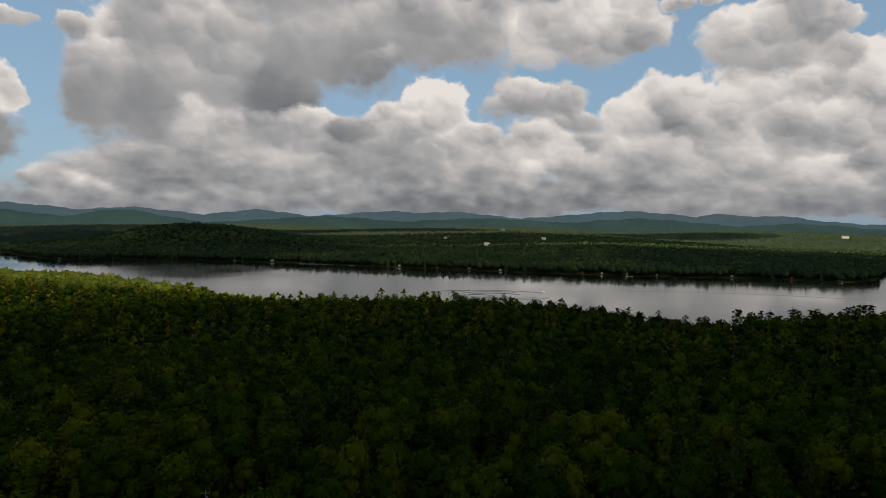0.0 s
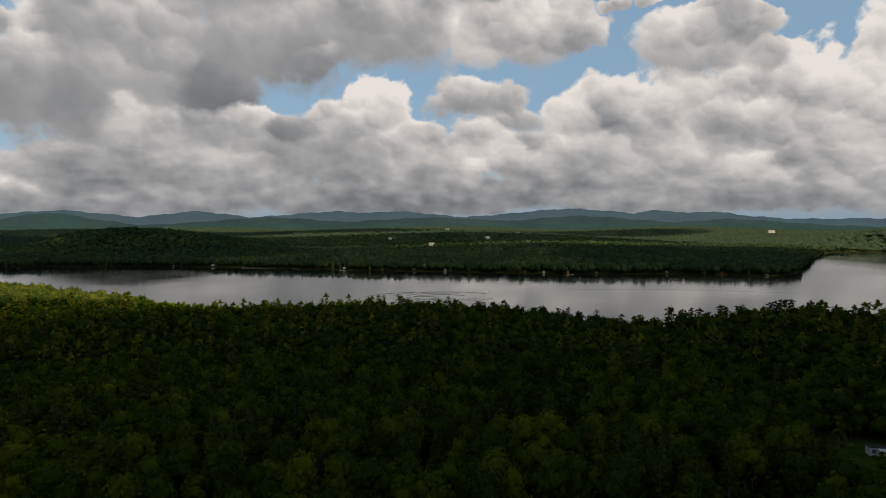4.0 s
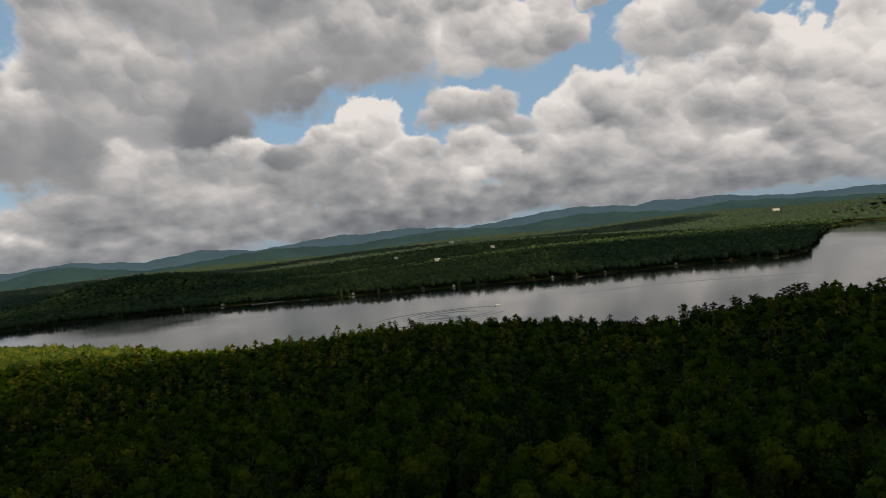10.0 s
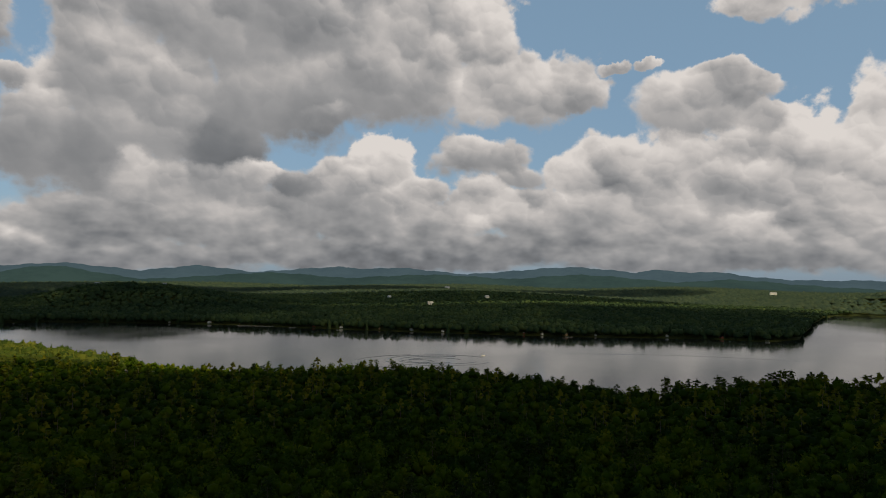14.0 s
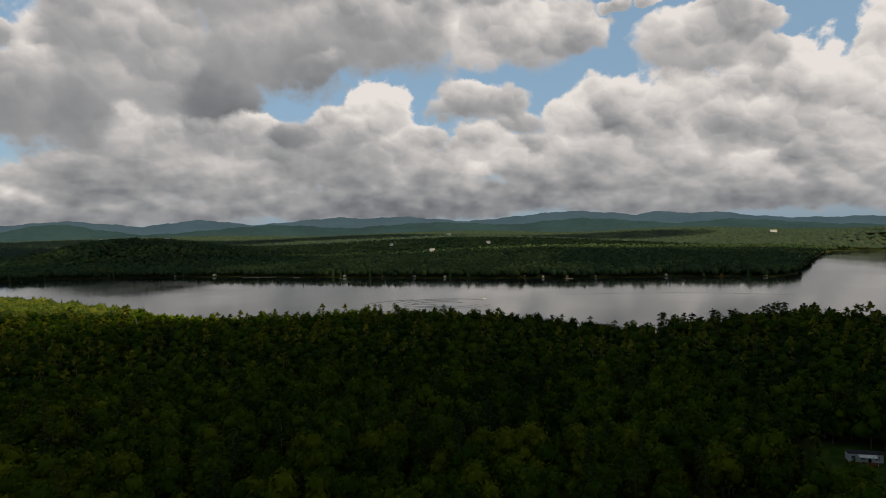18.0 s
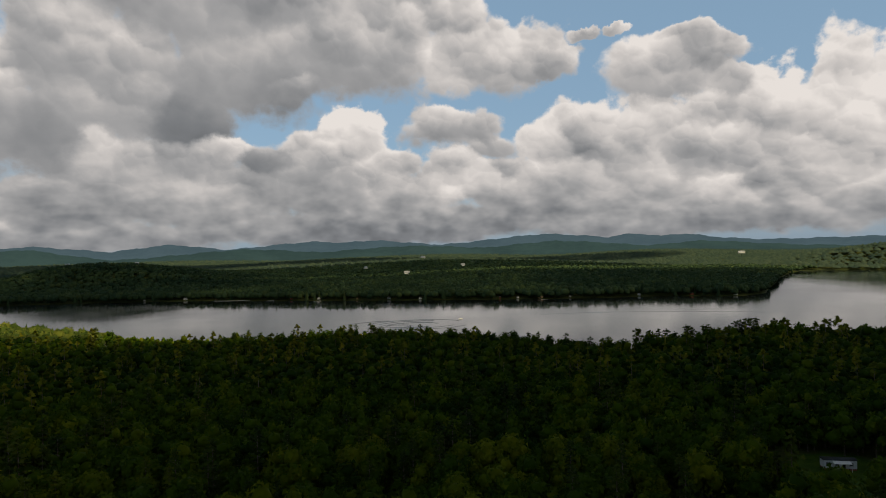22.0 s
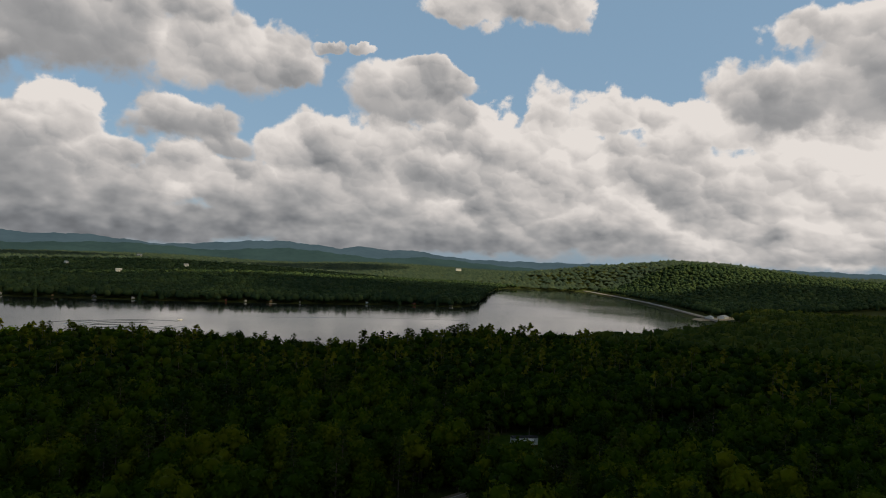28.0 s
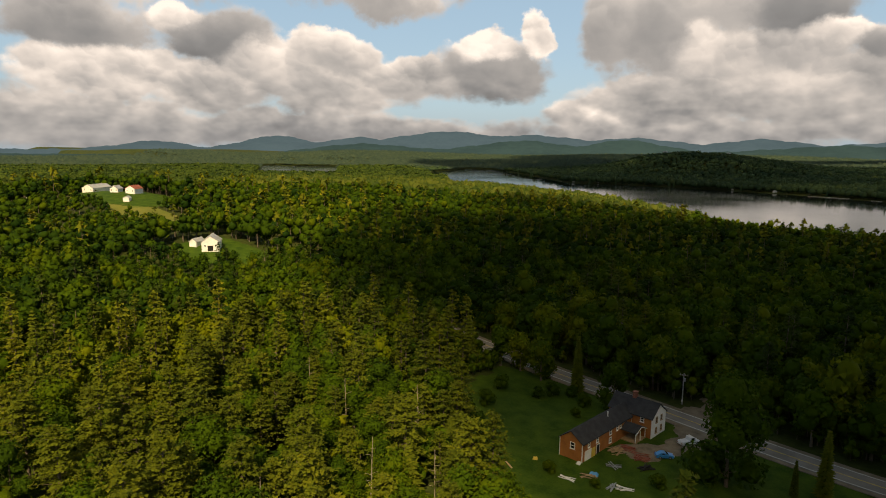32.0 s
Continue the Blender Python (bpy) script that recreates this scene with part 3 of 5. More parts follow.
def conifer(seed, tall=16.0, wide=2.6, whorls=13, arms=6, droop=0.25, base=0.15, ragged=0.25, size=0.55, tip=0.06):
    """Tiers of branches with flat sprays of needles on a straight stem."""
    g = np.random.default_rng(seed)
    wood, crown = [(*tube([(0, 0, -1.5), (0, 0, tall * 0.5), (0, 0, tall)], [0.30, 0.17, 0.02], 5), 1)], []
    for k in range(whorls):
        f = (k + 0.5) / whorls
        z = tall * (base + (1 - base) * f)
        reach = wide * (1 - f) ** 0.8 + tip * wide + 0.25
        turn = g.uniform(0, 6.28)
        for j in range(arms):
            a = turn + 2 * math.pi * (j + g.uniform(-0.25, 0.25)) / arms
            length = reach * (1 + g.uniform(-ragged, ragged))
            out = np.array([math.cos(a), math.sin(a), 0.0])
            side = np.array([-out[1], out[0], 0.0])
            root = np.array([0, 0, z])
            mid = root + out * length * 0.55 + np.array([0, 0, -droop * length * 0.35])
            end = root + out * length + np.array([0, 0, -droop * length])
            w = size * (0.55 + 0.5 * (1 - f)) * g.uniform(0.8, 1.3)
            v = np.array([root, mid + side * w + [0, 0, -0.12], mid - side * w + [0, 0, -0.12], end, mid + [0, 0, 0.22]])
            crown.append((v, np.array([(0, 1, 4), (0, 4, 2), (1, 3, 4), (4, 3, 2)]), 0))
    v, t = tube([(0, 0, tall * base * 1.1), (0, 0, tall * (base + 0.25)), (0, 0, tall * 0.97)], [wide * 0.45, wide * 0.40, 0.05], 6)
    crown.append((v, t, 0))
    return wood, crown


def pine(seed, tall=19.0, wide=3.2, arms=30, size=0.6, per=9, base=0.30):
    """A white pine: bare lower stem, uneven level limbs that carry plumes."""
    g = np.random.default_rng(seed)
    wood, crown = [(*tube([(0, 0, -1.5), (0.1, 0, tall * 0.5), (0, 0.1, tall * 0.98)], [0.33, 0.20, 0.03], 6), 1)], []
    for k in range(arms):
        f = (k + g.uniform(0, 1)) / arms
        z = tall * (base + (1 - base) * f)
        length = (0.35 + wide * (1 - f) ** 0.65 * (1 - 0.35 * (1 - f) ** 4)) * g.uniform(0.6, 1.15)
        a = k * 2.4 + g.uniform(-0.4, 0.4)
        out = np.array([math.cos(a), math.sin(a), 0.18])
        end = np.array([0, 0, z]) + out * length
        wood.append((*limb((0, 0, z - 0.1), end, 0.07), 1))
        s = g.uniform(0.30, 1.05, (per, 1))
        p = np.array([0, 0, z]) + out * length * s + g.normal(0, 1.0, (per, 3)) * [0.46, 0.46, 0.13]
        d = np.tile(np.array([out[0] * 0.4, out[1] * 0.4, 0.9]), (per, 1))
        crown.append((*clump_tris(p, d, size, g, 0.3), 0))
    top = np.array([0, 0, tall]) + g.normal(0, 0.3, (6, 3)) * [1, 1, 1.6]
    crown.append((*clump_tris(top, np.tile([0, 0, 1.0], (6, 1)), size * 0.8, g), 0))
    return wood, crown


def woods(name, places, kinds, leaf, label, group_tint=0.5):
    """Many trees as one mesh. places: x, y, turn, scale, kind, tint in columns."""
    vs, ts, ms, tn, k = [], [], [], [], 0
    for j, (wood, crown) in enumerate(kinds):
        v, t, m = joined(wood + crown)
        sel = places[places[:, 4].astype(int) == j]
        if not len(sel):
            continue
        c, s = np.cos(sel[:, 2]), np.sin(sel[:, 2])
        zz = height(sel[:, 0], sel[:, 1])
        sc = sel[:, 3]
        x = (v[None, :, 0] * c[:, None] - v[None, :, 1] * s[:, None]) * sc[:, None] + sel[:, 0:1]
        y = (v[None, :, 0] * s[:, None] + v[None, :, 1] * c[:, None]) * sc[:, None] + sel[:, 1:2]
        z = v[None, :, 2] * (np.minimum(sc, 1.35) * (0.92 + 0.16 * sel[:, 5]))[:, None] + zz[:, None]
        vs.append(np.stack([x, y, z], -1).reshape(-1, 3))
        n = len(sel)
        ts.append((t[None] + (np.arange(n) * len(v))[:, None, None]).reshape(-1, 3) + k)
        ms.append(np.tile(m, n))
        tn.append(np.repeat(sel[:, 5], len(v)))
        k += n * len(v)
    v, t, m, tint = np.concatenate(vs).astype(np.float32), np.concatenate(ts).astype(np.int32), np.concatenate(ms).astype(np.int32), np.concatenate(tn).astype(np.float32)
    ob = new(name, fast_mesh(name, v, t, m, tint, leaf))
    return tagged(ob, label, "trees", kind="stuff")


def fast_mesh(name, v, t, m, tint, leaf):
    me = bpy.data.meshes.new(name)
    me.vertices.add(len(v))
    me.vertices.foreach_set("co", np.ascontiguousarray(v, np.float32).ravel())
    me.loops.add(t.size)
    me.loops.foreach_set("vertex_index", np.ascontiguousarray(t, np.int32).ravel())
    me.polygons.add(len(t))
    me.polygons.foreach_set("loop_start", np.arange(0, t.size, 3, dtype=np.int32))
    me.materials.append(leaf)
    me.materials.append(BARK)
    me.polygons.foreach_set("material_index", np.ascontiguousarray(m, np.int32))
    at = me.attributes.new("tint", "FLOAT", "POINT")
    at.data.foreach_set("value", np.ascontiguousarray(tint, np.float32))
    me.update(calc_edges=True)
    return me


def tree_thing(name, kind, leaf, tint, label, category="tree"):
    """One tree of its own: stem and crown under an empty."""
    root = tagged(new(name), label, category, group="trees near the road" if category == "tree" else "")
    wood, crown = kind
    for nm, pieces, slot in (("trunk", wood, 1), ("crown", crown, 0)):
        v, t, m = joined(pieces)
        me = fast_mesh(nm, v, t, m, np.full(len(v), tint), leaf)
        part_ob = new(nm, me)
        part_ob.parent = root
    return root


# ---- where the land is open ----
ROAD_LINE = np.array([(-620, 300), (-420, 236), (-250, 194), (-170, 174), (-131, 163), (-89, 152.5), (-62, 147.5), (-31, 141.5), (-8, 138), (30, 136.5), (65, 139), (97, 144.5), (140, 153), (260, 172), (420, 190), (640, 230), (800, 290), (840, 400), (815, 505)], float)
YARD = np.array([(-106, 148), (-103, 120), (-83, 102), (-66, 87), (-51, 76), (-36, 71), (-18, 78), (0, 96), (14, 118), (22, 131), (-8, 135), (-60, 146)], float)
FIELD = np.array([(-470, 178), (-440, 205), (-395, 205), (-352, 194), (-356, 176), (-390, 176)], float)
BARN_LOT = np.array([(-322, 182), (-280, 185), (-268, 168), (-285, 150), (-318, 150)], float)
GLADE = np.array([(-262, 190), (-246, 192), (-250, 206), (-264, 204)], float)
FARM = np.array([(-560, 190), (-540, 225), (-490, 238), (-440, 225), (-445, 190), (-500, 176)], float)
FAR_FIELD = np.array([(-760, 225), (-700, 240), (-690, 200), (-750, 195)], float)


CAUSEWAY = np.array([(1470, 1465), (1310, 1185), (1172, 968), (1058, 812), (936, 655), (815, 505)], float)
COTTAGE_SPOTS = [(-529, 1325, 9), (-508, 1328, 8), (-690, 1255, 8), (-646, 1287, 7), (-85, 1147, 7), (-37, 1126, 7), (28, 1101, 7), (81, 1077, 7), (131, 1052, 6), (256, 1008, 7), (283, 999, 6), (317, 986, 8), (364, 979, 6), (474, 963, 7), (549, 936, 7), (607, 909, 6), (-222, 1212, 6), (-282, 1235, 8), (-357, 1249, 7)]


def line_distance(x, y, line):
    best = np.full(np.shape(x), 1e9)
    for (ax, ay), (bx, by) in zip(line[:-1], line[1:]):
        ex, ey = bx - ax, by - ay
        s = np.clip(((x - ax) * ex + (y - ay) * ey) / (ex * ex + ey * ey), 0, 1)
        best = np.minimum(best, np.hypot(x - ax - s * ex, y - ay - s * ey))
    return best


def open_land(x, y):
    """How far a place is from the nearest ground without trees (below zero on it)."""
    d = np.minimum(shore_distance(x, y, LAKE), shore_distance(x, y, POND))
    d = np.minimum(d, line_distance(x, y, ROAD_LINE) - np.where(np.abs(x + 20) < 135, 8.0, 4.6))
    for area in (YARD, FIELD, BARN_LOT, GLADE, FARM, FAR_FIELD):
        d = np.minimum(d, shore_distance(x, y, area))
    for cx, cy, rx, ry in ((163, 177, 24, 27), (240, 166, 22, 16), (-207, 128, 8, 7), (940, 632, 74, 34), (84, 128, 18, 13), *((cx, cy - 4, 5, 9) for cx, cy, _ in COTTAGE_SPOTS)):
        d = np.minimum(d, (np.hypot((x - cx) / rx, (y - cy) / ry) - 1) * min(rx, ry))
    d = np.minimum(d, np.hypot(x + 44, y - 152) - 9)
    d = np.minimum(d, line_distance(x, y, CAUSEWAY) - 27)
    return d


def scatter(r0, r1, a0, a1, step):
    """Jittered places in a ring sector round the walk."""
    lim = r1
    gx, gy = np.meshgrid(np.arange(-lim, lim, step), np.arange(-lim, lim, step))
    x = gx.ravel() + rng.uniform(-0.48, 0.48, gx.size) * step
    y = gy.ravel() + rng.uniform(-0.48, 0.48, gx.size) * step
    r, a = np.hypot(x, y), np.degrees(np.arctan2(x, y))
    ok = (r >= r0) & (r < r1) & (a >= a0) & (a < a1)
    return x[ok], y[ok]


def stand(x, y, share, kinds_n, lo, hi, margin=1.5):
    ok = open_land(x, y) > margin
    x, y = x[ok], y[ok]
    n = len(x)
    return np.stack([x, y, rng.uniform(0, 6.28, n), rng.uniform(lo, hi, n), rng.choice(kinds_n, n, p=share), rng.uniform(0, 1, n)], 1)


# near woods, each tree apart where the camera passes nearest
FINE = [broadleaf(11, 14, 4.8, 2100, 0.28), broadleaf(12, 16, 4.4, 2100, 0.28), broadleaf(13, 12, 4.0, 1600, 0.27), pine(14, 17, 4.5, 40, 0.29, 40), pine(15, 19, 4.0, 42, 0.28, 38), conifer(16, 15, 2.6, 26, 10), broadleaf(17, 14, 3.2, 1500, 0.27, 0.15)]
FINE_NAMES = [("broadleaf_tree", LEAF, "green broadleaf tree with a rounded crown in the woods"), ("broadleaf_tree", LEAF, "tall green broadleaf tree with a lobed crown"), ("broadleaf_tree", LEAF, "small yellowish green broadleaf tree at the wood's edge"), ("pine_tree", NEEDLE, "tall white pine with level plumed limbs"), ("pine_tree", NEEDLE, "slender white pine with bare lower stem"), ("spruce_tree", NEEDLE, "dark green pointed spruce among broadleaf trees"), ("broadleaf_tree", LEAF, "upright green broadleaf tree with a narrow crown")]
MID = [broadleaf(21, 14, 5.2, 150, 0.76, few=4), broadleaf(22, 15, 4.9, 150, 0.76, few=4), broadleaf(23, 12, 4.4, 120, 0.70, few=4), pine(24, 16, 4.2, 24, 0.70, 9, 0.18), pine(25, 17, 3.8, 24, 0.68, 9, 0.2), conifer(26, 15, 2.8, 8, 5, size=0.9), broadleaf(27, 14, 3.4, 140, 0.62, 0.15, 4)]
COARSE = [broadleaf(31, 13, 5.0, 22, 1.25, few=2), broadleaf(32, 15, 4.7, 22, 1.25, few=2), pine(33, 18, 3.6, 8, 1.5, 3), conifer(34, 16, 3.0, 4, 4, size=1.4), broadleaf(35, 12, 4.8, 20, 1.25, few=2)]


def lump_tree(seed, tall, wide):
    """A far broadleaf crown: one uneven lump with a few ragged clumps."""
    g = np.random.default_rng(seed)
    d = g.normal(0, 1, (5, 3)) + [0, 0, 0.6]
    d /= np.linalg.norm(d, axis=1, keepdims=True)
    c, r = np.array([0, 0, tall * 0.58]), np.array([wide, wide, tall * 0.46])
    return [], [(*inner_hull(c, r, g), 0), (*clump_tris(c + d * r, d, 1.5, g), 0)]


def lump_spire(seed, tall, wide):
    """A far evergreen: a ragged cone."""
    g = np.random.default_rng(seed)
    v, t = tube([(0, 0, 0.5), (0, 0, tall * 0.45), (0, 0, tall)], [wide, wide * 0.62, 0.05], 5)
    return [], [(v * np.append(g.uniform(0.8, 1.2, (len(v), 2)), np.ones((len(v), 1)), 1), t, 0)]


FAR = [lump_tree(51, 12, 6.2), lump_spire(52, 15, 3.4), lump_tree(53, 13.5, 5.6)]

x, y = scatter(40, 215, -80, 76, 6.5)
hidden = (np.hypot(x, y) < 62) | ((np.hypot(x, y) < 125) & (np.degrees(np.arctan2(x, y)) > 4))
below = stand(x[hidden], y[hidden], [0.3, 0.25, 0.2, 0.1, 0.15], 5, 0.75, 1.1)
x, y = x[~hidden], y[~hidden]
near = stand(x, y, [0.11, 0.10, 0.09, 0.31, 0.24, 0.04, 0.11], 7, 0.66, 1.15)
shady = (near[:, 0] > -45) | (near[:, 1] > 150)
near[:, 4] = np.where(shady & (rng.uniform(0, 1, len(near)) < 0.66), rng.choice([0, 1, 2, 0], len(near)), near[:, 4])
near[:, 3] *= np.where(shady & np.isin(near[:, 4], (0, 1, 2)), 1.12, 1.0)
apart = (near[:, 0] < -42) & (near[:, 1] > 18) & (np.hypot(near[:, 0], near[:, 1]) < 152) & (near[:, 0] > -150)
order = np.argsort(np.hypot(near[:, 0], near[:, 1]) + np.where(apart, 0, 1e6))[:285]
single = near[order[np.array([apart[i] for i in order])]]
rest = np.delete(near, order[np.array([apart[i] for i in order])], 0)
protos = {}
for x, y, turn, size, kind, tint in single:
    kind = int(kind)
    wide = size * 1.24
    m = pose(x, y, h1(x, y), rng.uniform(-2, 2), rng.uniform(-2, 2), math.degrees(turn)) @ Matrix.Diagonal((wide, wide, size, 1))
    name, leaf, label = FINE_NAMES[kind]
    if kind not in protos:
        protos[kind] = tree_thing(name, FINE[kind], leaf, 0.45, label)
        protos[kind].matrix_basis = m
    else:
        copy_thing(protos[kind], m).scale = (wide, wide, size * (0.92 + 0.16 * tint))
FINE2 = [broadleaf(41, 14, 5.2, 480, 0.58), broadleaf(42, 16, 4.8, 480, 0.58), broadleaf(43, 12, 4.4, 400, 0.56), pine(44, 18, 3.5, 32, 0.54, 12), pine(45, 20, 3.1, 32, 0.52, 11), conifer(46, 15, 2.6, 15, 7, size=0.6), broadleaf(47, 14, 3.2, 380, 0.52, 0.15)]
broad = np.isin(rest[:, 4], (0, 1, 2, 6))
woods("broadleaf_woods", rest[broad], FINE2, LEAF, "dense green broadleaf woods between road and lake")
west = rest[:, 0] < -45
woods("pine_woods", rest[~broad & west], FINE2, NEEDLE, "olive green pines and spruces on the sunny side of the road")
# same pines on the shaded side, darkened by colour as well
woods("pine_woods", rest[~broad & ~west], FINE2, SHADED_NEEDLE, "pines and spruces coloured dark for shade, scattered through the woods")
x, y = scatter(215, 900, -84, 76, 6.2)
ok = (far_side(x, y) < 0.5) & ((np.hypot(x, y) < 560) | (x < -200))
mid = stand(x[ok], y[ok], [0.29, 0.26, 0.20, 0.05, 0.05, 0.01, 0.14], 7, 0.74, 1.18, 1.0)
shore = shore_distance(mid[:, 0], mid[:, 1], LAKE) < 16
mid[:, 4] = np.where(shore & (rng.uniform(0, 1, len(mid)) < np.where((mid[:, 0] > 195) & (mid[:, 0] < 330), 0.5, 0.13)), rng.choice([3, 3, 4], len(mid)), mid[:, 4])
for cx, cy, rr in ((-268, 140, 48), (-470, 178, 55), (-392, 158, 52)):
    mid[:, 3] *= np.where(np.hypot(mid[:, 0] - cx, mid[:, 1] - cy) < rr, 0.6, 1.0)
bankside = shore_distance(mid[:, 0], mid[:, 1], LAKE) < 55
mid[:, 3] *= np.where(bankside & (mid[:, 0] > 205), 1.26, np.where(shore, 0.97, 1.0))
close = (np.hypot(mid[:, 0], mid[:, 1]) < 330) | ((shore_distance(mid[:, 0], mid[:, 1], LAKE) < 22) & (np.hypot(mid[:, 0], mid[:, 1]) < 640))
broad = np.isin(mid[:, 4], (0, 1, 2, 6))
woods("broadleaf_woods", mid[broad & close], MID, LEAF, "green broadleaf woods running down to the lake")
woods("pine_woods", mid[~broad & close], MID, SHADED_NEEDLE, "pines coloured dark for shade along the near lake shore")
x, y = scatter(40, 260, -80, 76, 4.2)
gap = open_land(x, y)
edge = (gap > 0.6) & (gap < 7.5)
shrubs = stand(x[edge], y[edge], [0.5, 0.5], 2, 0.34, 0.58, 0.6)
woods("roadside_shrubs", shrubs, [MID[2], MID[6]], LEAF, "low green shrubs and saplings along the wood's edge")
x, y = scatter(150, 800, -50, 70, 4.4)
bank_d = shore_distance(x, y, LAKE)
low = (bank_d > 0.5) & (bank_d < 15) & (far_side(x, y) < 0.5)
thicket = stand(x[low], y[low], [0.4, 0.35, 0.25], 3, 0.50, 0.80, 0.4)
thicket[:, 4] = np.array([0, 1, 4])[thicket[:, 4].astype(int)]
woods("shore_thicket", thicket, COARSE, LEAF, "low green thicket along the near lake shore")
x, y = scatter(62, 230, -80, -12, 5.2)
under = stand(x, y, [0.4, 0.35, 0.25], 3, 0.34, 0.60, 1.5)
under[:, 4] = np.array([0, 1, 4])[under[:, 4].astype(int)]
woods("undergrowth", under, COARSE, LEAF, "low green undergrowth between the near trees")
to_coarse = np.array([0, 1, 4, 2, 2, 3, 0])
left = mid[~close].copy()
distant = np.hypot(left[:, 0], left[:, 1]) > 620
beyond = left[distant].copy()
beyond[:, 4] = np.array([0, 2, 0, 1, 1, 1, 2])[beyond[:, 4].astype(int)]
woods("hillside_woods", beyond, FAR, WEST_LEAF, "green mixed woods on the rising land towards the farm")
left = left[~distant]
left[:, 4] = to_coarse[left[:, 4].astype(int)]
evergreen = np.isin(left[:, 4], (2, 3))
woods("hillside_woods", left[~evergreen], COARSE, LEAF, "green broadleaf woods on the rising land and by the lake")
woods("hillside_pines", left[evergreen], COARSE, NEEDLE, "dark pines among broadleaf woods on the rising land")
x, y = scatter(30, 240, -180, 180, 12.0)
a = np.degrees(np.arctan2(x, y))
ok = (a > 76) | (a < -80)
woods("rear_woods", np.concatenate([below, stand(x[ok], y[ok], [0.3, 0.25, 0.2, 0.1, 0.15], 5, 0.75, 1.1)]), COARSE, LEAF, "mixed green woods behind the house plot")
# near bank to the right, past the near woods
x, y = scatter(560, 1250, 30, 84, 9.6)
ok = far_side(x, y) < 0.5
bank = stand(x[ok], y[ok], [0.42, 0.22, 0.36], 3, 0.85, 1.2)
woods("lakeside_woods", bank, FAR, WEST_LEAF, "dark mixed woods beside the lake's end")
# far bank: dense at the water, thinner behind, where only the tops show
def far_crown(seed, tall, wide):
    """A distant crown: one uneven lump."""
    g = np.random.default_rng(seed)
    c, r = np.array([0, 0, tall * 0.6]), np.array([wide, wide, tall * 0.38])
    d = g.normal(0, 1, (4, 3)) + [0, 0, 0.7]
    d /= np.linalg.norm(d, axis=1, keepdims=True)
    return [], [(*inner_hull(c, r, g), 0), (*clump_tris(c + d * r, d, 2.2, g), 0)]


def speck_crown(seed, tall, wide):
    """A crown so far off that only its top shows."""
    g = np.random.default_rng(seed)
    v = np.array([(1, 0, 0), (0, 1, 0), (-1, 0, 0), (0, -1, 0), (0.1, 0, 1)]) * [wide, wide, tall * 0.6] + [0, 0, tall * 0.4]
    return [], [(v + g.normal(0, 0.4, v.shape), np.array([(0, 1, 4), (1, 2, 4), (2, 3, 4), (3, 0, 4)]), 0)]


FAR_CROWNS = [far_crown(54, 12.5, 6.8), lump_spire(55, 14, 3.4), far_crown(56, 13.5, 6.2)]
SPECKS = [speck_crown(57, 13, 12.0), speck_crown(58, 15, 9.0), speck_crown(59, 14, 11.0)]
for r0, r1, step, lo, hi, kinds, leaf in ((700, 1420, 9.8, 0.85, 1.25, FAR, FAR_HAZE_LEAF), (1420, 2050, 12.0, 0.85, 1.2, FAR_CROWNS, FAR_HAZE_LEAF), (2050, 3450, 17, 0.8, 1.2, SPECKS, HILL_HAZE_LEAF)):
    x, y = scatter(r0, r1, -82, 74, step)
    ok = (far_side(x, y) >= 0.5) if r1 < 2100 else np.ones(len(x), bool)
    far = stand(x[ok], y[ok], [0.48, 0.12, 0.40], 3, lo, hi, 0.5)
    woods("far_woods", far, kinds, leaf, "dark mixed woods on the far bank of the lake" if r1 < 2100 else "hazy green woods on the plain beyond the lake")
x, y = scatter(900, 2050, -84, -40, 12)
ok = far_side(x, y) < 0.5
woods("far_woods", stand(x[ok], y[ok], [0.48, 0.12, 0.40], 3, 0.9, 1.3, 0.5), FAR_CROWNS, WEST_LEAF, "sunlit green woods towards the western hills")

# ---- clouds overhead, which shade the woods ----
def vapour():
    """Thin white vapour: some of the light passes each sheet of it."""
    m, n, out = material("cloud_vapour")
    place = n.add("ShaderNodeNewGeometry").outputs["Position"]
    d, t, mix = n.add("ShaderNodeBsdfDiffuse"), n.add("ShaderNodeBsdfTransparent"), n.add("ShaderNodeMixShader")
    n.put(d.inputs["Color"], n.mix(n.noise(place, 0.004, 4.0), (0.80, 0.80, 0.80, 1), (0.9, 0.9, 0.9, 1)))
    n.put(mix.inputs[0], n.smooth(n.noise(place, 0.012, 3.0), 0.3, 0.7, 0.22, 0.55))
    n.put(mix.inputs[1], t.outputs[0])
    n.put(mix.inputs[2], d.outputs[0])
    n.put(out.inputs["Surface"], mix.outputs[0])
    return m


CLOUD = vapour()


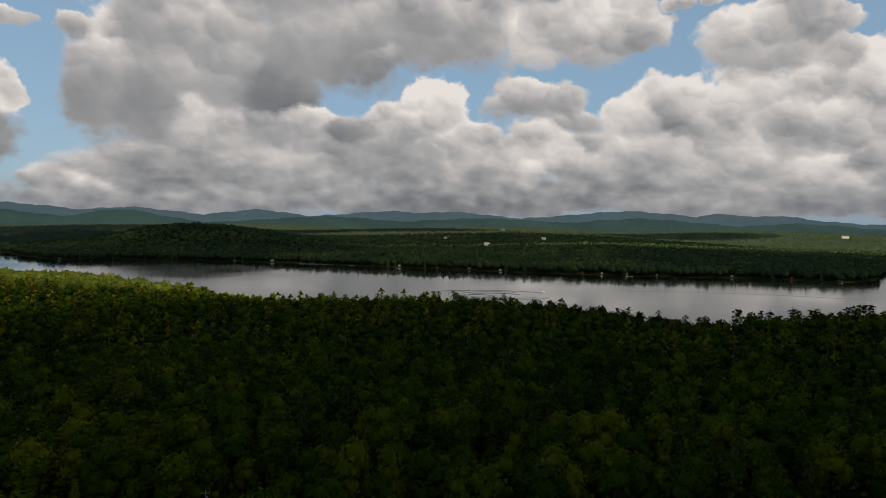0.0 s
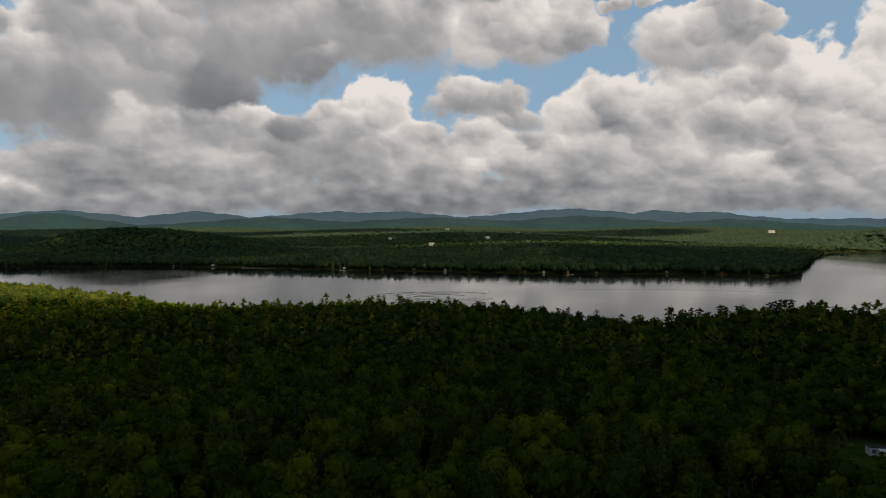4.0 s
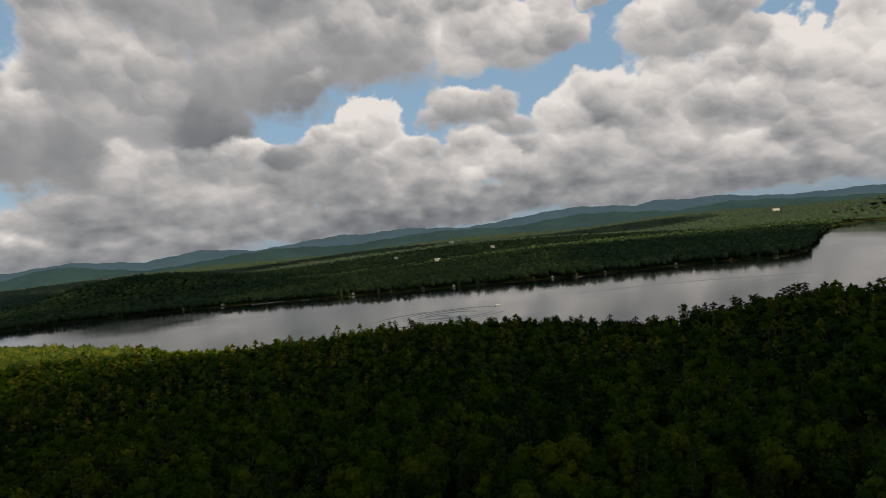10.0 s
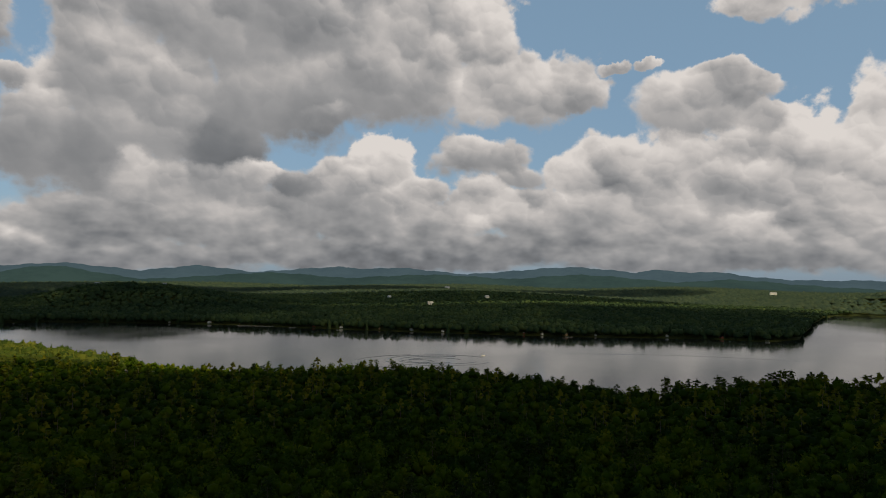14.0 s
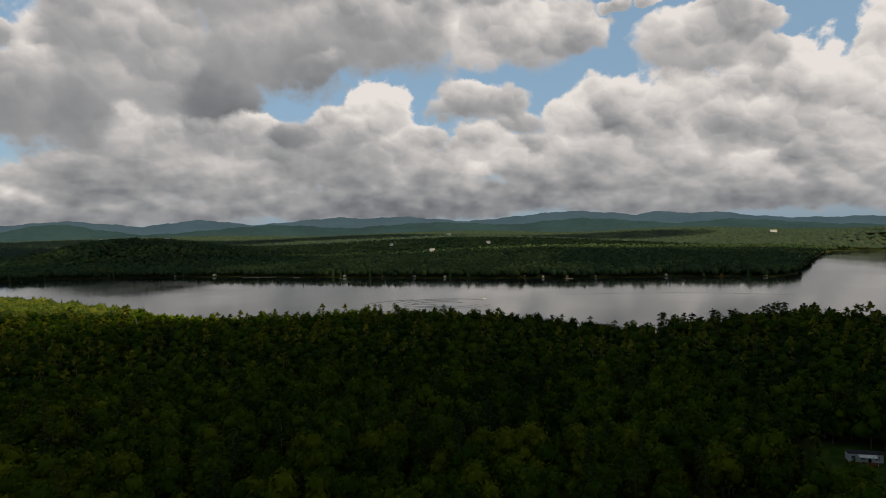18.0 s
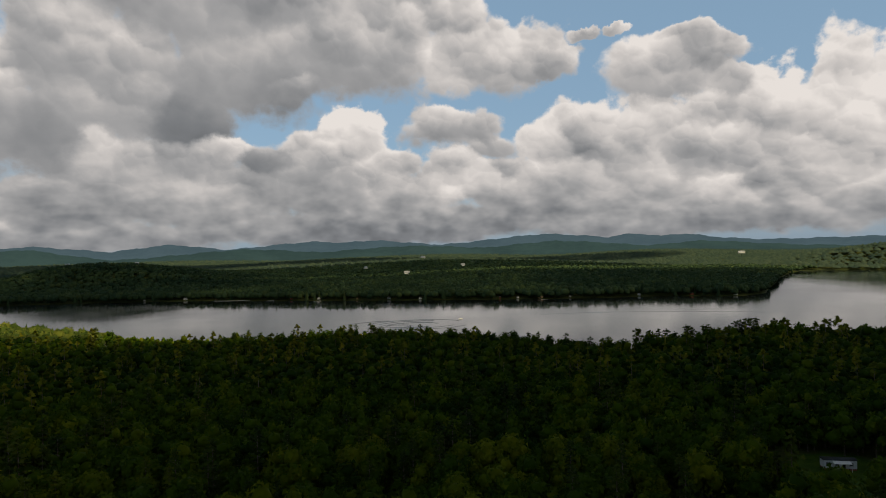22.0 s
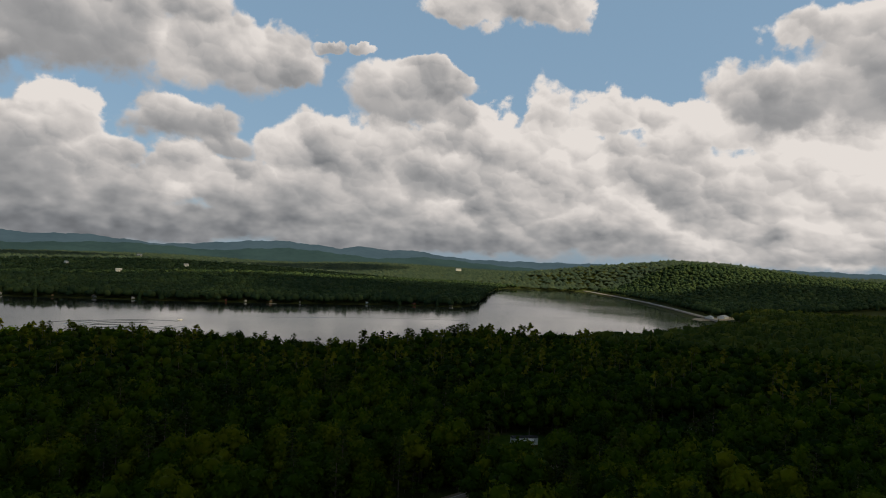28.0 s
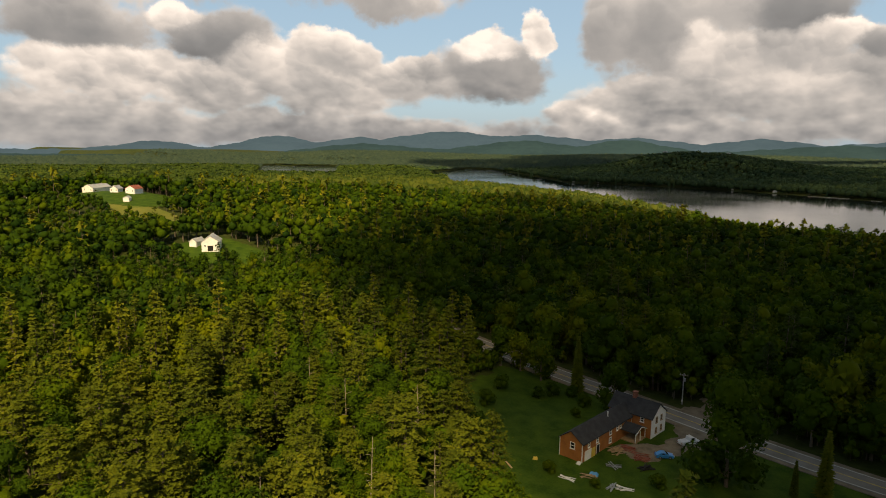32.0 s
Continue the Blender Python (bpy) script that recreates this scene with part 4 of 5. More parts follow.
def overhead_cloud(x, y, z, lumps, seed, label, sheets):
    """A flat-based heap of vapour; lumps are (x, y, half width, half depth, half height) from its middle."""
    g = random.Random(seed)
    bm = bmesh.new()
    for lx, ly, rx, ry, rz in [(a, b, c * k, d * k, e * k) for a, b, c, d, e in lumps for k in (sheets if c > 120 else (1.0,))]:
        made = bmesh.ops.create_icosphere(bm, subdivisions=4, radius=1.0)["verts"]
        for v in made:
            p = v.co.copy()
            k = 1 + 0.12 * noise.fractal(p * 1.6 + Vector((lx, ly, seed)) * 0.01, 1.0, 2.0, 4)
            v.co = Vector((lx + p.x * rx * k, ly + p.y * ry * k, max(p.z, -0.25) * rz * k))
    me = bpy.data.meshes.new("cloud")
    bm.to_mesh(me)
    bm.free()
    me.materials.append(CLOUD)
    ob = new("backdrop_cloud", me)
    ob.location = (x, y, z)
    return tagged(ob, label, "cloud", kind="structure")


def over(x, y, z=1300.0):
    """The place at height z from which a cloud shades the plan's (x, y)."""
    k = z / SUN_WAY.z
    return x + SUN_WAY.x * k, y + SUN_WAY.y * k, z


def shade(x, y, areas, seed, label, sheets):
    """A cloud whose shadow on the land is the given ellipses (x, y, half width, half depth)."""
    cx, cy, cz = over(x, y)
    return overhead_cloud(cx, cy, cz, [(ax - x, ay - y, rx, ry, 60 + 0.15 * rx) for ax, ay, rx, ry in areas], seed, label, sheets)


shade(200, 300, [(190, 312, 460, 210), (-18, 150, 84, 64), (85, 127, 112, 76), (-250, 490, 118, 95), (430, 230, 350, 300), (820, 300, 380, 270), (330, 60, 260, 160)], 3, "broad grey cumulus cloud over the near woods", (1.08, 1.01, 0.94, 0.86))
shade(60, 1250, [(50, 1210, 950, 320), (-650, 1480, 520, 330), (850, 1180, 480, 380), (1250, 720, 430, 310), (-1300, 1900, 400, 260), (-200, 1840, 1150, 200), (400, 2480, 900, 240), (-950, 2500, 700, 380)], 9, "long grey cumulus cloud over the far bank", (1.03, 0.93))

# ---- paints and stuffs of built things ----
ASPHALT = worn("asphalt", (0.16, 0.152, 0.140), (0.24, 0.226, 0.205), 0.25, 0.85, 0, 30, 0.3, 0.3)
GRAVEL = worn("gravel", (0.13, 0.105, 0.075), (0.24, 0.20, 0.15), 0.5, 0.95, 0, 18, 0.6, 0.1)
LINE = worn("road_paint", (0.42, 0.42, 0.40), (0.62, 0.61, 0.56), 0.8, 0.7)
SHINGLE = worn("asphalt_shingle", (0.026, 0.028, 0.032), (0.05, 0.052, 0.057), 0.7, 0.9, 0, 16, 0.5, 0.2)
SIDING = worn("stained_clapboard", (0.26, 0.095, 0.022), (0.40, 0.16, 0.04), 0.5, 0.75, 0, 14, 0.3)
WHITE = worn("white_paint", (0.66, 0.66, 0.64), (0.82, 0.82, 0.80), 0.6, 0.65)
WHITE_METAL = worn("white_sheet_metal", (0.62, 0.63, 0.63), (0.76, 0.77, 0.77), 0.5, 0.45)
GREY_ROOF = worn("grey_metal_roof", (0.34, 0.35, 0.36), (0.48, 0.49, 0.50), 0.3, 0.5, 0.3)
GLASS = worn("window_glass", (0.012, 0.015, 0.018), (0.02, 0.024, 0.028), 0.5, 0.08, 0, 3, 0.0, 0.6)
BRICK = worn("chimney_brick", (0.17, 0.06, 0.04), (0.27, 0.11, 0.07), 2.0, 0.9)
METAL = worn("grey_metal", (0.30, 0.31, 0.32), (0.45, 0.46, 0.47), 1.5, 0.45, 0.7)
POLE = worn("weathered_pole", (0.16, 0.13, 0.10), (0.28, 0.24, 0.19), 1.0, 0.9)
RUBBER = worn("tyre_rubber", (0.012, 0.012, 0.012), (0.03, 0.03, 0.03), 3.0, 0.85)
YELLOW = worn("yellow_paint", (0.55, 0.38, 0.05), (0.68, 0.50, 0.10), 1.0, 0.6)
BLUE = worn("blue_tarp", (0.05, 0.22, 0.50), (0.09, 0.33, 0.64), 1.5, 0.5)
RED = worn("red_brown_stain", (0.20, 0.055, 0.035), (0.30, 0.10, 0.06), 1.0, 0.8)
DARK = worn("dark_paint_and_shade", (0.008, 0.008, 0.008), (0.02, 0.018, 0.016), 1.0, 0.9)
WOOD = worn("bare_lumber", (0.26, 0.17, 0.09), (0.42, 0.30, 0.17), 1.2, 0.8)
LAMP = worn("lamp_lens", (0.6, 0.6, 0.58), (0.75, 0.75, 0.72), 3.0, 0.2)
SAND = worn("beach_sand", (0.30, 0.25, 0.18), (0.42, 0.36, 0.27), 0.2, 0.95)


def paint(name, c):
    return worn(name, tuple(v * 0.85 for v in c), c, 1.2, 0.3, 0, 10, 0.05, 0.5)


def part(name, bm, mat, parent, label=""):
    me = bpy.data.meshes.new(name)
    bm.to_mesh(me)
    bm.free()
    me.materials.append(mat)
    ob = new(name, me)
    ob.parent = parent
    return tagged(ob, label)


def block(x0, x1, y0, y1, z0, z1, bevel=0.0):
    """A box between two corners, its edges taken off."""
    bm = bmesh.new()
    bmesh.ops.create_cube(bm, size=1.0, matrix=Matrix.Translation(((x0 + x1) / 2, (y0 + y1) / 2, (z0 + z1) / 2)) @ Matrix.Diagonal((x1 - x0, y1 - y0, z1 - z0, 1)))
    if bevel:
        bmesh.ops.bevel(bm, geom=bm.edges[:], offset=bevel, segments=1, affect="EDGES")
    return bm


def rod(p, q, r0, r1, sides=8):
    p, q = Vector(p), Vector(q)
    bm = bmesh.new()
    m = Matrix.Translation((p + q) / 2) @ (q - p).to_track_quat("Z", "Y").to_matrix().to_4x4()
    bmesh.ops.create_cone(bm, cap_ends=True, segments=sides, radius1=r0, radius2=r1, depth=(q - p).length, matrix=m)
    return bm


def prism(profile, a, b, axis="y"):
    """A closed outline in (across, up), drawn from a to b along an axis."""
    bm = bmesh.new()
    def at(u, z, s):
        return (u, s, z) if axis == "y" else (s, u, z)
    ends = [[bm.verts.new(at(u, z, s)) for u, z in profile] for s in (a, b)]
    bm.faces.new(ends[0])
    bm.faces.new(ends[1][::-1])
    for k in range(len(profile)):
        n = (k + 1) % len(profile)
        bm.faces.new((ends[0][k], ends[1][k], ends[1][n], ends[0][n]))
    bmesh.ops.recalc_face_normals(bm, faces=bm.faces[:])
    return bm


def thing(name, label, category, x, y, turn=0.0, z=None, group=""):
    ob = tagged(new(name), label, category, group)
    ob.matrix_basis = pose(x, y, h1(x, y) if z is None else z, 0, 0, turn)
    return ob


def window(parent, x, y, z, w, h, face, frame_mat=WHITE, name="window"):
    """A window in a wall that faces +x, -x, +y or -y: casing, sill and two panes."""
    root = new(name)
    root.parent = parent
    turn = {"+x": 90, "-x": -90, "+y": 180, "-y": 0}[face]
    root.matrix_basis = pose(x, y, z, 0, 0, turn)
    bm = bmesh.new()
    for x0, x1, z0, z1 in ((-w / 2, -w / 2 + 0.14, 0, h), (w / 2 - 0.14, w / 2, 0, h), (-w / 2 + 0.14, w / 2 - 0.14, 0, 0.12), (-w / 2 + 0.14, w / 2 - 0.14, h - 0.12, h), (-w / 2 + 0.14, w / 2 - 0.14, h / 2 - 0.05, h / 2 + 0.05)):
        bmesh.ops.create_cube(bm, size=1.0, matrix=Matrix.Translation(((x0 + x1) / 2, -0.04, (z0 + z1) / 2)) @ Matrix.Diagonal((x1 - x0, 0.12, z1 - z0, 1)))
    part("window_frame", bm, frame_mat, root)
    part("window_sill", block(-w / 2 - 0.06, w / 2 + 0.06, -0.18, 0.0, -0.08, 0.0), frame_mat, root)
    for z0, z1 in ((0.12, h / 2 - 0.05), (h / 2 + 0.05, h - 0.12)):
        part("pane", block(-w / 2 + 0.14, w / 2 - 0.14, -0.012, 0.02, z0, z1), GLASS, root)
    return root


def gable_roof(parent, half, length0, length1, eave, ridge_z, axis, mid, over=0.35, mat=SHINGLE, name="roof"):
    """Two slopes with thickness that meet at a ridge."""
    th = 0.16
    slope = (ridge_z - eave) / half
    drop = slope * over
    prof = [(mid - half - over, eave - drop), (mid, ridge_z), (mid + half + over, eave - drop), (mid + half + over, eave - drop + th), (mid, ridge_z + th * 1.2), (mid - half - over, eave - drop + th)]
    return part(name, prism(prof, length0 - 0.3, length1 + 0.3, axis), mat, parent)


# ---- road, verges and yard ----
def ribbon(name, line, width0, width1, lift, mat, parent=None, step=3.0, skirt=0.35):
    """A strip along a line between two offsets, laid on the land."""
    seg = np.hypot(*np.diff(line, axis=0).T)
    s = np.concatenate([[0], np.cumsum(seg)])
    at = np.arange(0, s[-1], step)
    # smooth the bends
    x, y = np.interp(at, s, line[:, 0]), np.interp(at, s, line[:, 1])
    for _ in range(6):
        x[1:-1] = (x[:-2] + 2 * x[1:-1] + x[2:]) / 4
        y[1:-1] = (y[:-2] + 2 * y[1:-1] + y[2:]) / 4
    tx, ty = np.gradient(x), np.gradient(y)
    l = np.hypot(tx, ty)
    nx, ny = -ty / l, tx / l
    zc = height(x, y)
    v = []
    for o, dz in ((width0, -skirt), (width0, 0), (width1, 0), (width1, -skirt)):
        v += list(zip(x + nx * o, y + ny * o, zc + lift + dz))
    n = len(x)
    f = [(k * n + i, k * n + i + 1, (k + 1) * n + i + 1, (k + 1) * n + i) for k in range(3) for i in range(n - 1)]
    return mesh_object(name, v, f, mat, parent)


road_part = ROAD_LINE[2:14]
road = tagged(ribbon("road", road_part, -3.5, 3.5, 0.42, ASPHALT), "grey two-lane asphalt road with worn white edge lines", "road", kind="structure")
for side in (-3.05, 3.05):
    tagged(ribbon("edge_line", road_part, side - 0.13, side + 0.13, 0.428, LINE), "white edge line painted on the asphalt", "road marking", kind="structure")
tagged(ribbon("centre_line", road_part, -0.16, -0.05, 0.428, YELLOW), "faded yellow centre line on the asphalt", "road marking", kind="structure")
tagged(ribbon("centre_line", road_part, 0.05, 0.16, 0.428, YELLOW), "faded yellow centre line on the asphalt", "road marking", kind="structure")
for a, b, nm in ((-5.0, -3.5, "verge_south"), (3.5, 5.0, "verge_north")):
    tagged(ribbon(nm, road_part, a, b, 0.36, GRAVEL), "sandy gravel verge along the asphalt road", "verge", kind="structure")


def lawn(name, outline, lift, mat, label, category="lawn"):
    """A patch of open land that follows the ground, with a ragged edge."""
    lo, hi = outline.min(0), outline.max(0)
    step = max(1.2, (hi - lo).max() / 60)
    gx, gy = np.meshgrid(np.arange(lo[0] - step, hi[0] + step, step), np.arange(lo[1] - step, hi[1] + step, step), indexing="ij")
    d = shore_distance(gx, gy, outline) + 0.8 * np.sin(gx * 0.9) * np.cos(gy * 0.7)
    z = height(gx, gy) + lift - 0.25 * ease(d, -0.5, 2.0) + 0.05 * np.sin(gx * 1.7) * np.sin(gy * 1.3)
    n, m = gx.shape
    idx = np.arange(n * m).reshape(n, m)
    q = np.stack([idx[:-1, :-1], idx[1:, :-1], idx[1:, 1:], idx[:-1, 1:]], -1).reshape(-1, 4)
    q = q[(d.ravel()[q] < 1.5).all(1)]
    return tagged(mesh_object(name, np.stack([gx, gy, z], -1).reshape(-1, 3).tolist(), q.tolist(), mat, smooth=True), label, category, kind="structure")


lawn("lawn_yard", YARD, 0.22, GRASS, "mown green lawn round the brown house")
lawn("drive_gravel", np.array([(-55.5, 119), (-47, 117), (-43.5, 124), (-40.5, 134), (-41, 139.5), (-50, 141), (-47, 134), (-47.5, 127), (-52, 124)], float), 0.30, GRAVEL, "bare gravel drive between house and road", "drive")
lawn("drive_north", np.array([(-52, 151), (-44, 150), (-42, 158), (-44, 165), (-49, 163), (-48, 156)], float), 0.30, GRAVEL, "sandy track that joins the road", "drive")
lawn("meadow_gold", FIELD, 0.30, HAY, "golden green hay meadow below the farm", "meadow")
lawn("meadow_green", BARN_LOT, 0.30, GRASS, "bright green lawn beside the white barn", "meadow")
lawn("meadow_farm", FARM, 0.3, GRASS, "green farm meadow on the rise", "meadow")
lawn("meadow_far", FAR_FIELD, 0.3, GRASS, "small green field among woods", "meadow")
lawn("clearing_camper", np.array([(150, 155), (174, 155), (186, 180), (186, 200), (164, 202), (150, 182)], float), 0.2, GRASS, "grassy clearing round the white camper", "clearing")
lawn("clearing_gravel", np.array([(222, 158), (250, 152), (262, 168), (250, 180), (228, 178)], float), 0.25, GRAVEL, "pale gravel clearing with small sheds", "clearing")

# ---- the brown farmhouse ----
def farmhouse():
    h = thing("farmhouse", "brown clapboard farmhouse with dark shingle roof and white gable", "house", -57.3, 107.7, -4.0, z=h1(-55, 120) + 0.15)
    # long wing: ridge along y
    wall = [(-5.6, -0.6), (0, -0.6), (0, 4.3), (-2.8, 6.3), (-5.6, 4.3)]
    part("wing_wall", prism(wall, 0, 21.4, "y"), SIDING, h)
    main = [(21.4, -0.6), (28.4, -0.6), (28.4, 5.0), (24.9, 7.6), (21.4, 5.0)]
    part("main_wall", prism(main, -6.0, 4.86, "x"), SIDING, h)
    part("gable_wall", prism([(21.38, -0.62), (28.42, -0.62), (28.42, 5.0), (24.9, 7.62), (21.38, 5.0)], 4.86, 5.0, "x"), WHITE, h, "white painted gable end")
    gable_roof(h, 2.8, 0, 22.6, 4.3, 6.3, "y", -2.8, name="wing_roof")
    gable_roof(h, 3.5, -6.0, 5.0, 5.0, 7.6, "x", 24.9, name="main_roof")
    # corner boards and frieze
    for x, y, z in ((0.0, 0.0, 4.2), (0.0, 21.2, 4.2), (-5.6, 0.0, 4.2)):
        part("corner_board", block(x - 0.1, x + 0.06, y - 0.05, y + 0.12, -0.5, z), WHITE, h)
    # porch roof in the angle, on posts
    part("porch_roof", prism([(16.2, 2.5), (18.6, 3.6), (21.3, 2.5), (21.3, 2.66), (18.6, 3.8), (16.2, 2.66)], -0.1, 3.9, "x"), SHINGLE, h)
    part("porch_fascia", prism([(16.2, 2.3), (18.6, 3.42), (21.3, 2.3), (21.3, 2.5), (18.6, 3.62), (16.2, 2.5)], 3.9, 4.0, "x"), WHITE, h)
    part("porch_floor", block(0.02, 3.8, 16.4, 21.2, -0.5, 0.25), WOOD, h)
    for y in (16.5, 18.7, 21.0):
        part("porch_post", block(3.55, 3.72, y, y + 0.16, 0.25, 2.45), WHITE, h)
    c = part("chimney", block(-1.6, -0.7, 24.4, 25.4, 6.4, 9.0, 0.03), BRICK, h, "red brick chimney")
    part("chimney_cap", block(-1.72, -0.58, 24.28, 25.52, 8.86, 9.02, 0.03), BRICK, c)
    part("vent_pipe", rod((-2.0, 13.6, 5.6), (-2.0, 13.6, 7.0), 0.16, 0.16), WHITE_METAL, h, "white vent pipe")
    # windows
    for y, z, w, t in ((2.6, 2.75, 0.95, 1.2), (6.0, 2.75, 0.95, 1.2), (11.6, 2.75, 1.0, 1.25), (11.6, 0.8, 1.1, 1.3), (14.6, 2.8, 1.0, 1.2), (16.1, 2.9, 0.9, 1.1)):
        window(h, 0.0, y, z, w, t, "+x")
    window(h, -2.4, 0.0, 2.5, 1.2, 1.5, "-y")
    for y, z in ((23.6, 0.9), (26.2, 0.9), (23.7, 3.4), (26.1, 3.4)):
        window(h, 5.0, y, z, 0.9, 1.4, "+x", WOOD)
    window(h, 2.6, 21.4, 3.5, 1.0, 1.2, "-y")
    # ground floor: white double door, dark panel painted as an open door's shade, yellow panel
    part("barn_door", block(0.0, 0.12, 1.0, 3.6, -0.3, 2.3, 0.02), WHITE, h, "white sliding barn door")
    part("yellow_panel", block(0.0, 0.14, 3.7, 5.2, -0.3, 2.1, 0.02), YELLOW, h, "yellow insulation board")
    part("door_shade_panel", block(-0.02, 0.05, 5.9, 7.0, -0.2, 2.1), DARK, h, "dark flat panel painted as the shade of an opening")
    part("door_casing", prism([(5.7, -0.2), (7.2, -0.2), (7.2, 2.3), (5.7, 2.3)], 0.0, 0.03, "x"), WHITE, h)
    part("foundation", block(-5.66, 0.03, -0.03, 21.4, -1.2, -0.45), GRAVEL, h)
    return h


farmhouse()


# ---- vehicles ----
def car(name, label, body_mat, x, y, turn, length=4.5, wide=1.8, high=1.5, boxy=False, bed=False, lift=0.0):
    """A parked car: shell, cabin, four wheels, lamps; its nose towards +x."""
    c = thing(name, label, "car", x, y, turn, z=h1(x, y) + 0.22 + lift)
    l, w = length / 2, wide / 2
    low = [(-l, 0.35), (-l + 0.1, 0.25), (l - 0.15, 0.25), (l, 0.4), (l - 0.05, 0.75), (l - 1.1, 0.95), (-l + 0.1, 0.98), (-l, 0.8)]
    bm = prism(low, -w, w, "y")
    bmesh.ops.bevel(bm, geom=bm.edges[:], offset=0.06, segments=2, affect="EDGES")
    part("body", bm, body_mat, c)
    if bed:
        top = [(-0.35, 0.95), (l - 1.25, 0.95), (l - 1.75, high + 0.25), (-0.2, high + 0.25)]
    elif boxy:
        top = [(-l + 0.12, 0.96), (l - 1.15, 0.96), (l - 1.85, high + 0.2), (-l + 0.35, high + 0.2)]
    else:
        top = [(-l + 0.35, 0.96), (l - 1.2, 0.96), (l - 2.0, high), (-l + 1.1, high)]
    bm = prism(top, -w + 0.12, w - 0.12, "y")
    bmesh.ops.bevel(bm, geom=bm.edges[:], offset=0.05, segments=1, affect="EDGES")
    cabin = part("cabin", bm, body_mat, c)
    for s in (-1, 1):
        y0 = s * (w - 0.125)
        zc, mx, mn = (0.96 + top[2][1]) / 2, min(top[1][0], top[2][0]), max(top[0][0], top[3][0])
        part("side_window", block(mn + 0.12, mx - 0.05, min(y0, y0 + s * 0.03), max(y0, y0 + s * 0.03), 1.05, top[2][1] - 0.1), GLASS, cabin)
    dx, dz = top[1][0] - top[2][0], top[2][1] - 0.96
    wind = prism([(top[1][0] - 0.04, 1.02), (top[1][0] + 0.0, 1.02), (top[2][0] + 0.06, top[2][1] - 0.06), (top[2][0] + 0.02, top[2][1] - 0.06)], -w + 0.2, w - 0.2, "y")
    part("windscreen", wind, GLASS, cabin)
    if bed:
        part("bed_cover", block(-l + 0.1, -0.4, -w + 0.1, w - 0.1, 0.94, 1.08, 0.04), WHITE_METAL, c)
    for s in (-1, 1):
        for xx in (-l + 0.85, l - 0.9):
            wh = part("wheel", rod((xx, s * (w - 0.22), 0.33), (xx, s * (w + 0.01), 0.33), 0.34, 0.34, 14), RUBBER, c)
            part("rim", rod((xx, s * (w - 0.02), 0.33), (xx, s * (w + 0.025), 0.33), 0.2, 0.2, 10), METAL, wh)
        part("headlight", block(l - 0.12, l + 0.005, min(s * 0.45, s * 0.8), max(s * 0.45, s * 0.8), 0.58, 0.74), LAMP, c)
        part("tail_light", block(-l - 0.01, -l + 0.06, min(s * 0.55, s * 0.82), max(s * 0.55, s * 0.82), 0.62, 0.85), RED, c)
    return c


car("pickup_truck", "white pickup truck parked on the gravel drive", paint("white_car_paint", (0.74, 0.74, 0.72)), -43.4, 132.2, 62, 5.2, 1.9, 1.5, bed=True)
car("hatchback", "small bright blue car parked beside the scrap heap", paint("blue_car_paint", (0.03, 0.24, 0.62)), -45.0, 121.8, 38, 3.9, 1.65, 1.4)
car("station_wagon", "white estate car on the asphalt road", paint("ivory_car_paint", (0.74, 0.74, 0.72)), 79.5, 143.4, 14, 4.6, 1.8, 1.45, boxy=True, lift=0.2)
car("saloon_car", "dark blue saloon car on the asphalt road", paint("navy_car_paint", (0.02, 0.03, 0.06)), -0.8, 136.4, 178, 4.5, 1.8, 1.42, lift=0.2)


# ---- poles ----
def utility_pole(x, y, turn, tall=8.6, lamp=False):
    p = thing("utility_pole", "grey weathered wooden utility pole beside the road", "utility pole", x, y, turn, group="poles along the road")
    part("pole", rod((0, 0, -0.6), (0, 0, tall), 0.17, 0.11, 10), METAL if lamp else POLE, p)
    arm = part("crossarm", block(-1.1, 1.1, -0.06, 0.06, tall - 0.75, tall - 0.6), POLE, p)
    for xx in (-0.95, -0.35, 0.35, 0.95):
        part("insulator", rod((xx, 0, tall - 0.6), (xx, 0, tall - 0.36), 0.05, 0.04, 6), LAMP, arm)
    if lamp:
        part("transformer", rod((0.32, 0, tall - 2.3), (0.32, 0, tall - 1.4), 0.24, 0.24, 12), METAL, p)
        part("meter_box", block(-0.18, 0.18, -0.3, -0.12, 0.7, 1.3, 0.02), WHITE_METAL, p)
    return p


for x, y, t, big in ((-53.2, 155.0, 10, True), (4.8, 144.5, 5, False), (52, 150.5, 8, False)):
    utility_pole(x, y, t, 8.6, big)


# ---- scrap in the yard ----
def plank_pile(x, y, turn, count, mat, label, spread=1.4):
    p = thing("lumber_pile", label, "lumber", x, y, turn)
    g = random.Random(int(x * 7 + y))
    for k in range(count):
        bm = block(-1.6, 1.6, -0.1, 0.1, 0.0, 0.07)
        bmesh.ops.transform(bm, verts=bm.verts[:], matrix=pose(g.uniform(-0.4, 0.4), g.uniform(-spread, spread), 0.22 + 0.07 * (k % 6), g.uniform(-4, 4), g.uniform(-4, 4), g.uniform(-40, 40)))
        part("plank", bm, mat, p)
    return p


plank_pile(-54.0, 117.6, 60, 16, WOOD, "scattered heap of bare boards before the house")
plank_pile(-52.6, 120.2, 20, 12, RED, "heap of red-brown boards before the porch")
plank_pile(-48.6, 118.4, 10, 18, RED, "heap of reddish scrap timber on the drive")
plank_pile(-46.0, 114.4, 70, 14, DARK, "dark heap of scrap on the lawn", 1.0)
plank_pile(-45.6, 103.6, 30, 7, WHITE, "pale scrap boards lying on the grass", 0.8)
